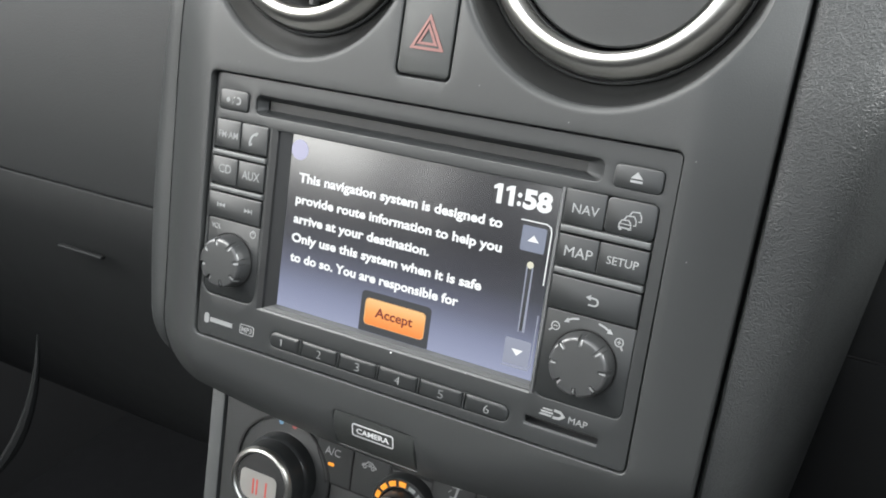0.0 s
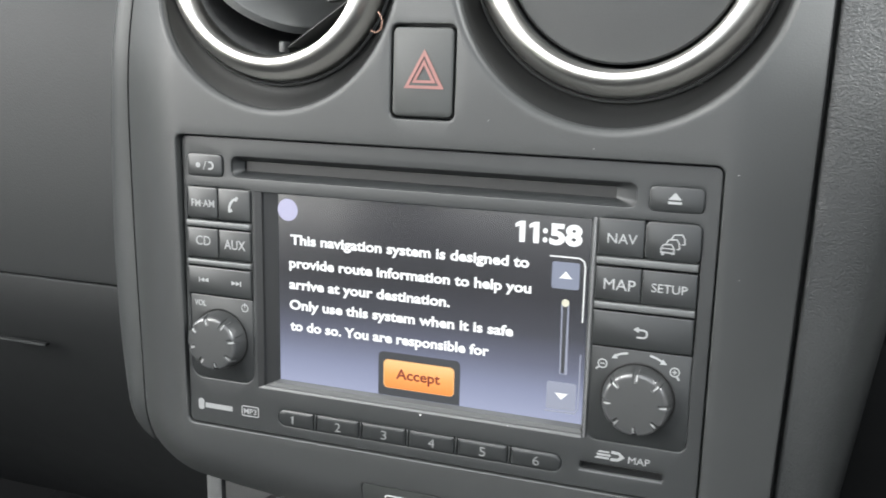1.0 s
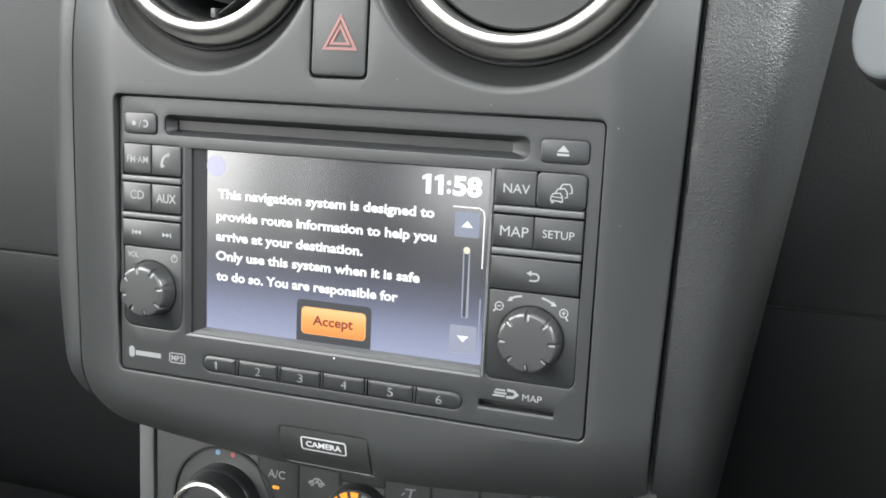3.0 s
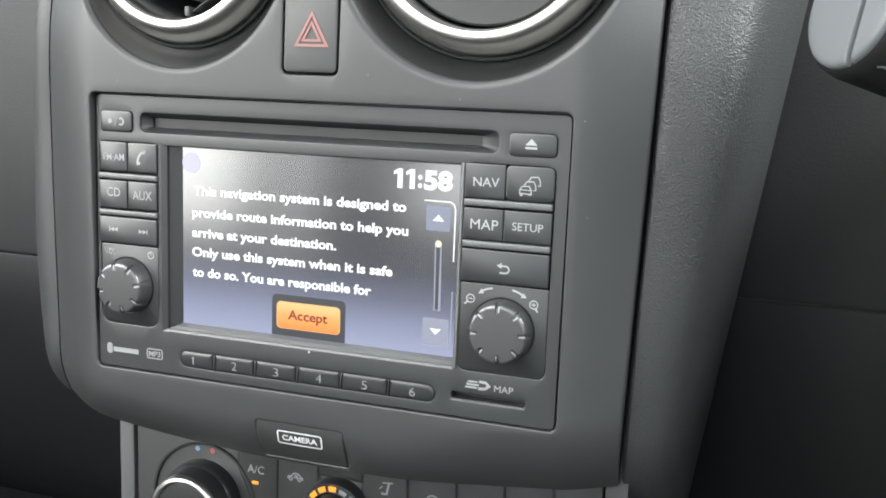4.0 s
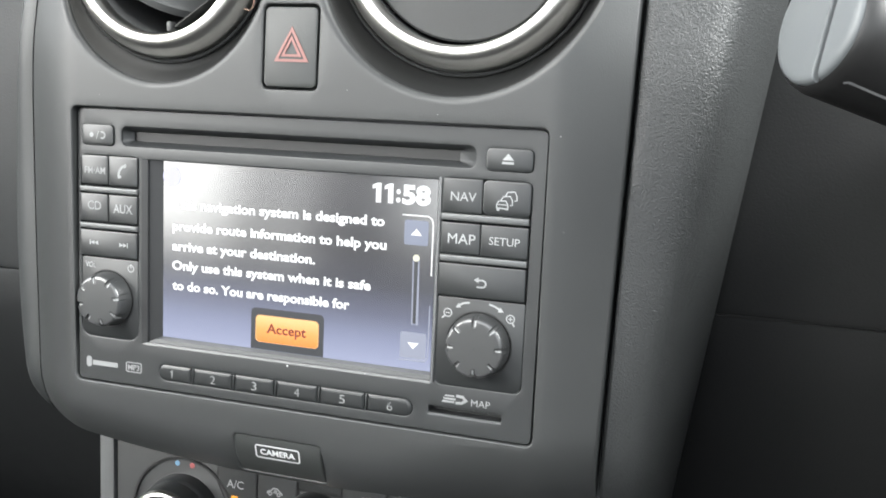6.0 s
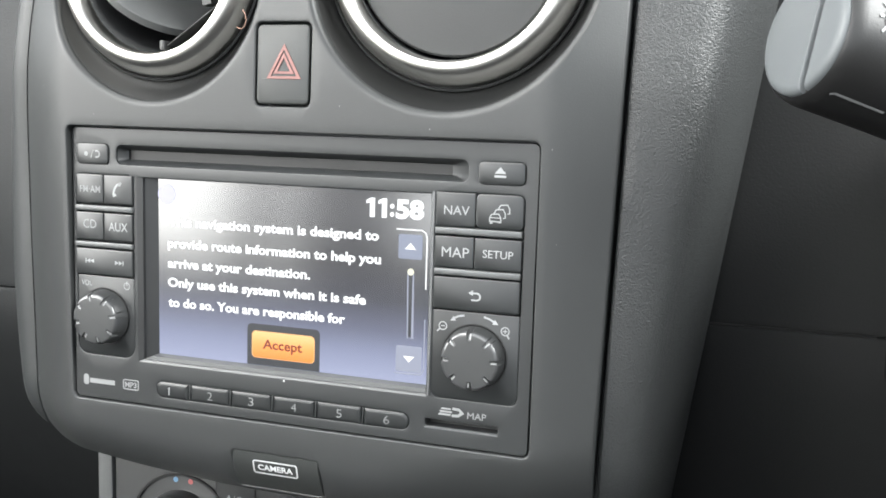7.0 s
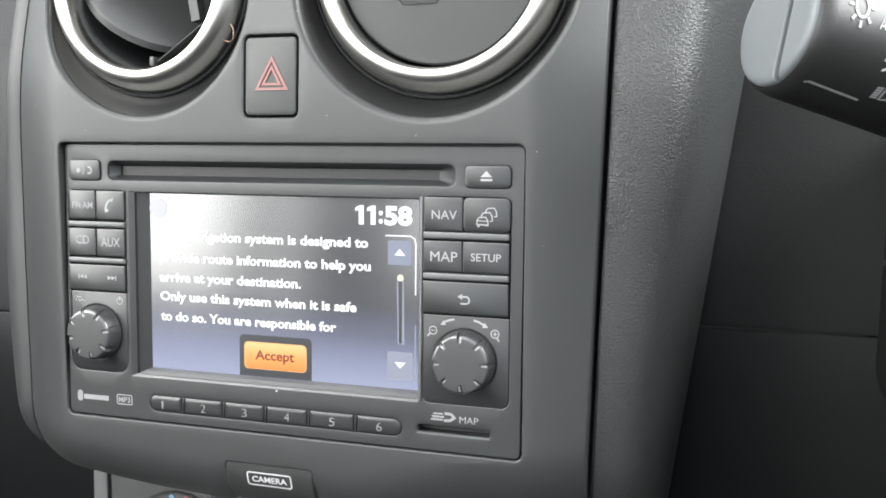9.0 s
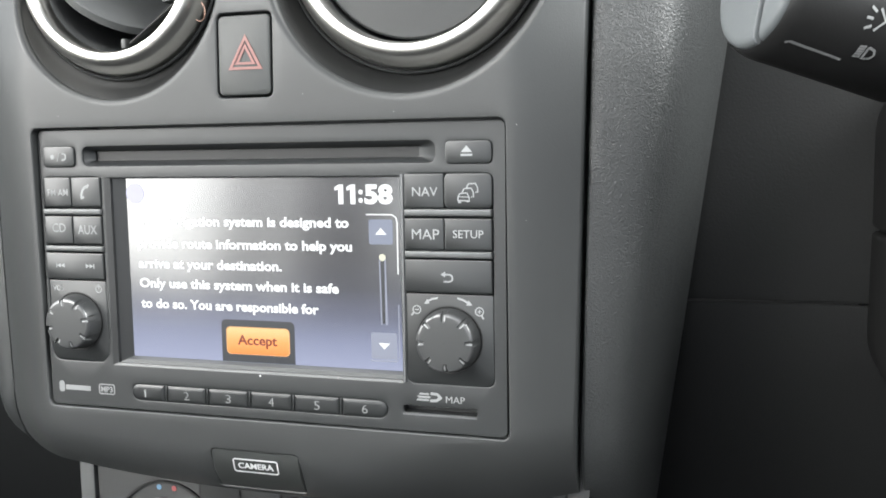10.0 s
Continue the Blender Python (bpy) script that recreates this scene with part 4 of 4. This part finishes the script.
# ---- pebbled trim beside the fascia ----
def side_trim():
    ob = thing("console_side_trim", 14, 4, -20, "dark grey pebbled vinyl side trim of the console", "dashboard trim", kind="structure")
    rows = []
    for z in np.linspace(19, -24, 60):
        a = poly3(RIM_RIGHT, z) + 0.26 + (0.0 if z > -8 else 0.06 * (z + 8))
        b = 16.08 + 0.138 * max(-14, min(13, z))
        y0 = 0.95 + 0.09 * max(0.0, z - 8.0) + 0.008 * max(0.0, 1.0 - max(-12.0, z)) ** 2 + 0.25 * max(0.0, -6.6 - max(-11.0, z)) ** 1.7
        w, crease, soft = b - a, 0.62 + 0.04 * smooth01((z + 6.0) / 16.0), 0.2 - 0.1 * smooth01((z + 4.0) / 12.0)
        turn = (6.6 - y0) / (2 - 2 * crease)
        prof = [(a - 0.02, y0 + 3.0), (a - 0.02, y0 + 0.14), (a + 0.02, y0 + 0.04), (a + 0.1, y0)]
        # a nearly flat front, a soft crease and a side that turns away to a crisp edge
        prof += [(a + 0.1 + (w - 0.1) * k, y0 + 0.6 * k + turn * (math.hypot(k - crease, soft) + k - crease - math.hypot(crease, soft) + crease))
                 for k in (0.1, 0.2, 0.3, 0.4, 0.48, 0.54, 0.6, 0.66, 0.72, 0.78, 0.84, 0.9, 0.95, 1.0)]
        prof += [(b - 0.04, prof[-1][1] + 0.2), (b - 0.3, 12)]
        rows.append([(x, y, z) for x, y in prof])
    part("vinyl_skin", loft(rows, cap_front=False, closed=False), TRIM, ob)
    part("gap_backing", loft([[(poly3(RIM_RIGHT, z) - 0.4, 2.4, z), (poly3(RIM_RIGHT, z) + 0.45, 2.4, z)] for z in np.linspace(19, -12, 30)], cap_front=False, closed=False), RUBBER, ob)


side_trim()


# ---- lighting stalk on the steering column ----
def light_stalk():
    ax = Vector((0.828, 0.526, -0.195)).normalized()
    end = Vector((18.23, -4.43, 9.03))
    ob = thing("lighting_stalk", 30, 2, 5, "black lighting stalk with a grey end cap and white symbols", "car stalk")
    up = (Vector((0, 0, 1)) - ax * ax.z).normalized()
    front = ax.cross(up)
    if front.y > 0:
        front = -front

    def disc(s, r, n=56):
        return [end + ax * s + (up * math.cos(math.tau * i / n) + front * math.sin(math.tau * i / n)) * r for i in range(n)]

    body = loft([disc(0.12, 1.76), disc(0.05, 1.8), disc(0.14, 1.88), disc(0.5, 1.98), disc(2.5, 2.12), disc(5.0, 2.3), disc(5.25, 2.2), disc(5.3, 1.5), disc(7, 1.35), disc(14, 1.2)], cap_back=True)
    k = part("knob", body, STALK, ob)
    # the end cap in two unequal pieces, with a groove between
    chord, n = 0.6, 64
    for sign in (-1, 1):
        def piece(s, r, gap):
            c = chord + sign * gap
            h = math.sqrt(r * r - c * c)
            out = []
            for i in range(n):
                u, w = r * math.cos(math.tau * i / n), r * math.sin(math.tau * i / n)
                if (w - c) * sign < 0:
                    u, w = max(-h, min(h, u)), c
                out.append(end + ax * s + up * u + front * w + up * 0)
            return out
        bm = loft([piece(-0.12, 1.5, 0.13), piece(-0.1, 1.64, 0.11), piece(-0.04, 1.73, 0.095), piece(0.06, 1.77, 0.09), piece(0.3, 1.77, 0.09)])
        bmesh.ops.remove_doubles(bm, verts=bm.verts, dist=1e-4)
        part("end_cap_piece", bm, STALKCAP, k, "pale grey piece of the end cap")

    def on(s, deg, lift=0.0):
        t = radians(deg)
        r = 1.945 + 0.071 * s
        return end + ax * s + (up * math.cos(t) + front * math.sin(t)) * (r + lift)

    def mark(paths, name, width=0.07, mat=PRINT):
        """Printed lines given as (along, degrees round) on the knob."""
        bm = bmesh.new()
        for path in paths:
            left, right = [], []
            p = [Vector((s, radians(d) * 1.93)) for s, d in path]
            for i in range(len(p)):
                t = (p[min(i + 1, len(p) - 1)] - p[max(i - 1, 0)]).normalized()
                nn = Vector((-t.y, t.x)) * width / 2
                left.append(p[i] + nn), right.append(p[i] - nn)
            lv = [bm.verts.new(on(q.x, math.degrees(q.y / 1.93), 0.03)) for q in left]
            rv = [bm.verts.new(on(q.x, math.degrees(q.y / 1.93), 0.03)) for q in right]
            for i in range(len(p) - 1):
                bm.faces.new((lv[i], lv[i + 1], rv[i + 1], rv[i]))
        part(name, bm, mat, k)

    deg = 1 / 1.93 * 57.3
    # lamp symbol, setting word, side-light symbol, dipped-beam symbol and the pointer line
    cs, cd = 1.16, 75.0
    loop = [(cs + 0.19 * math.cos(math.tau * i / 16), cd + 0.3 * deg * math.sin(math.tau * i / 16)) for i in range(17)]
    rays = [[(cs + q * 0.26 * math.cos(a), cd + q * 0.38 * deg * math.sin(a)) for q in (1.0, 1.5)] for a in [math.tau * i / 8 for i in range(8)]]
    mark([loop] + rays, "lamp_symbol", 0.08)
    for j, ch in enumerate("AUTO"):
        shapes = {"A": [[(0, 0), (0.1, 0.3), (0.2, 0)], [(0.05, 0.1), (0.15, 0.1)]], "U": [[(0, 0.3), (0, 0.05), (0.1, 0), (0.2, 0.05), (0.2, 0.3)]],
                  "T": [[(0, 0.3), (0.2, 0.3)], [(0.1, 0.3), (0.1, 0)]], "O": [[(0.1, 0), (0, 0.15), (0.1, 0.3), (0.2, 0.15), (0.1, 0)]]}[ch]
        mark([[(1.75 + (j * 0.28 + x) * 0.85, 89.0 - z * 0.85 * deg) for x, z in path] for path in shapes], "legend", 0.045)
    sd, ss = 109.0, 2.62
    mark([[(ss - 0.12, sd - 8), (ss + 0.12, sd), (ss - 0.12, sd + 8)], [(ss - 0.4, sd - 8), (ss - 0.22, sd - 5)], [(ss - 0.45, sd), (ss - 0.25, sd)], [(ss - 0.4, sd + 8), (ss - 0.22, sd + 5)],
          [(ss + 0.5, sd - 8), (ss + 0.25, sd), (ss + 0.5, sd + 8)]], "side_lamp_symbol", 0.07)
    dd, ds = 134.0, 2.62
    mark([[(ds + 0.06, dd - 5), (ds + 0.06, dd + 5), (ds + 0.26, dd + 3.4), (ds + 0.32, dd), (ds + 0.26, dd - 3.4), (ds + 0.06, dd - 5)]], "dipped_beam_symbol", 0.07, DIMPRINT)
    mark([[(ds - 0.22, dd - 4 + i * 2.2), (ds - 0.02, dd - 5 + i * 2.2)] for i in range(5)], "dipped_beam_symbol", 0.06, DIMPRINT)
    mark([[(0.43, 144.5), (0.55, 142.5), (2.2, 145.0)]], "pointer_line", 0.08, DIMPRINT)


light_stalk()


# ---- dash either side, and the steering column ----
def dash_wing(name, x0, x1, seam, label, mat, pad):
    ob = thing(name, (x0 + x1) / 2, 9, -20, label, "dashboard", kind="structure")
    upper = [(40, 21.5), (26, 21), (17, 19.5), (11.5, 16.5), (9.0, 12), (8.2, 7), (8.3, 2), (8.7, seam + 0.35), (8.8, seam + 0.08), (8.95, seam + 0.03)]
    xs = np.linspace(x0, x1, 12)
    part("upper_pad", loft([[(x, y, z) for y, z in upper] for x in xs], cap_front=False, closed=False), pad, ob)
    # leans well back below the seam, so the shape dims the panel too
    lower = [(8.95, seam - 0.03), (8.85, seam - 0.06), (8.8, seam - 0.2), (9.5, seam - 3), (11.4, seam - 7), (14.2, seam - 11), (18, seam - 16), (22.5, seam - 21), (32, seam - 27)]
    part("lower_panel", loft([[(x, y, z) for y, z in lower] for x in xs], cap_front=False, closed=False), mat, ob)
    return ob


wing = dash_wing("passenger_dash", -72, -13.2, -3.45, "dark grey passenger side dashboard above the glovebox", DARKPAD, DARKTOP)
part("glovebox_catch", block(-29.4, 9.1, -7.55, -25.6, 9.5, -7.35, 0.08), DARKPAD, wing)
rows = []
for i in range(15):
    a = radians(-72 + 78 * i / 14)
    c = Vector((-47.5 + 14.6 * math.cos(a), 11.0, -16.2 + 14.6 * math.sin(a)))
    w = 0.45 * math.sin(math.pi * (i + 0.6) / 15.2)
    rows.append([c + Vector((math.cos(a) * math.cos(q), math.sin(q), math.sin(a) * math.cos(q))) * w for q in [math.tau * k / 8 for k in range(8)]])
part("pocket_rim", loft(rows, cap_back=True), DARKPAD, wing, "curved rim of a dark storage pocket")
dash_wing("driver_dash", 13.4, 72, -1.95, "dark grey driver side lower dashboard, shade put into its colour", DRIVERPAD, DRIVERTOP)


def column_shroud():
    ob = thing("column_shroud", 30, 4, 0, "black plastic steering column shroud", "steering column")
    for name, z0, z1, r, r2 in (("upper_shell", 1.25, 7.6, 2.6, 0.25), ("lower_shell", -6.0, 1.15, 0.25, 3.0)):
        o = rounded(22.9, z0, 38, z1, r, 8, r2)
        part(name, loft([at(inset(o, 1.2), -1.6), at(inset(o, 0.4), -1.0), at(o, 0.4), at(o, 12)]), SHROUD, ob)


column_shroud()


# ---- the unseen cabin that closes the place: floor, roof, doors and pillars, with open windows set to shape the light ----
def slab(name, lo, hi, mat, label):
    bm = block(*lo, *hi)
    c = Vector([(a + b) / 2 for a, b in zip(lo, hi)])
    for v in bm.verts:
        v.co -= c
    me = bpy.data.meshes.new(name)
    bm.to_mesh(me)
    bm.free()
    me.materials.append(mat)
    ob = tagged(new(name, me), label, "car cabin", kind="structure")
    ob.location = c
    return ob


slab("ground", (-30, -30, -0.5), (30, 30, -0.45), GROUND, "pale grey paved ground outside the car")
slab("floor", (-0.76, -2.1, -0.02), (0.76, 0.9, 0.0), CARPET, "dark carpeted car floor")
slab("bulkhead", (-0.76, 0.6, 0.0), (0.76, 0.64, 0.84), CARPET, "dark bulkhead behind the dashboard")
# added roof strip; the opening behind it lets overhead light in
slab("roof", (-0.70, -0.42, 1.42), (0.70, -0.2, 1.46), LINING, "unseen pale cloth roof strip, roof behind it left open for light")
# added partition, keeping low light from behind off the dash
slab("shade_partition", (-0.72, -1.12, 0.0), (0.72, -1.08, 0.68), DOORSKIN, "unseen dark plain partition added behind the front places to block low light")
slab("rear_wall", (-0.76, -2.14, 0.0), (0.76, -2.1, 0.93), DOORSKIN, "dark trim below the rear window")
for side in (-1, 1):
    a, b = sorted((side * 0.72, side * 0.76))
    slab("door_panel", (a, -2.1, 0.0), (b, 0.6, 0.741 if side < 0 else 0.82), DOORSKIN, "dark plastic door trim below the window")
    if side < 0:
        # unseen left pillar and quarter edges, placed to bound the display's glare
        slab("door_pillar", (a, -1.34, 0.741), (b, -1.22, 1.42), DOORSKIN, "dark pillar between the side windows")
    slab("rear_quarter", (a, -2.1, 0.741 if side < 0 else 0.82), (b, -1.5 if side < 0 else -1.95, 1.42), DOORSKIN, "dark rear quarter trim")
    slab("roof_rail", (a - 0.06 * (side > 0), -2.1, 1.34), (b + 0.06 * (side < 0), -0.1, 1.44), LINING, "pale roof rail over the doors")
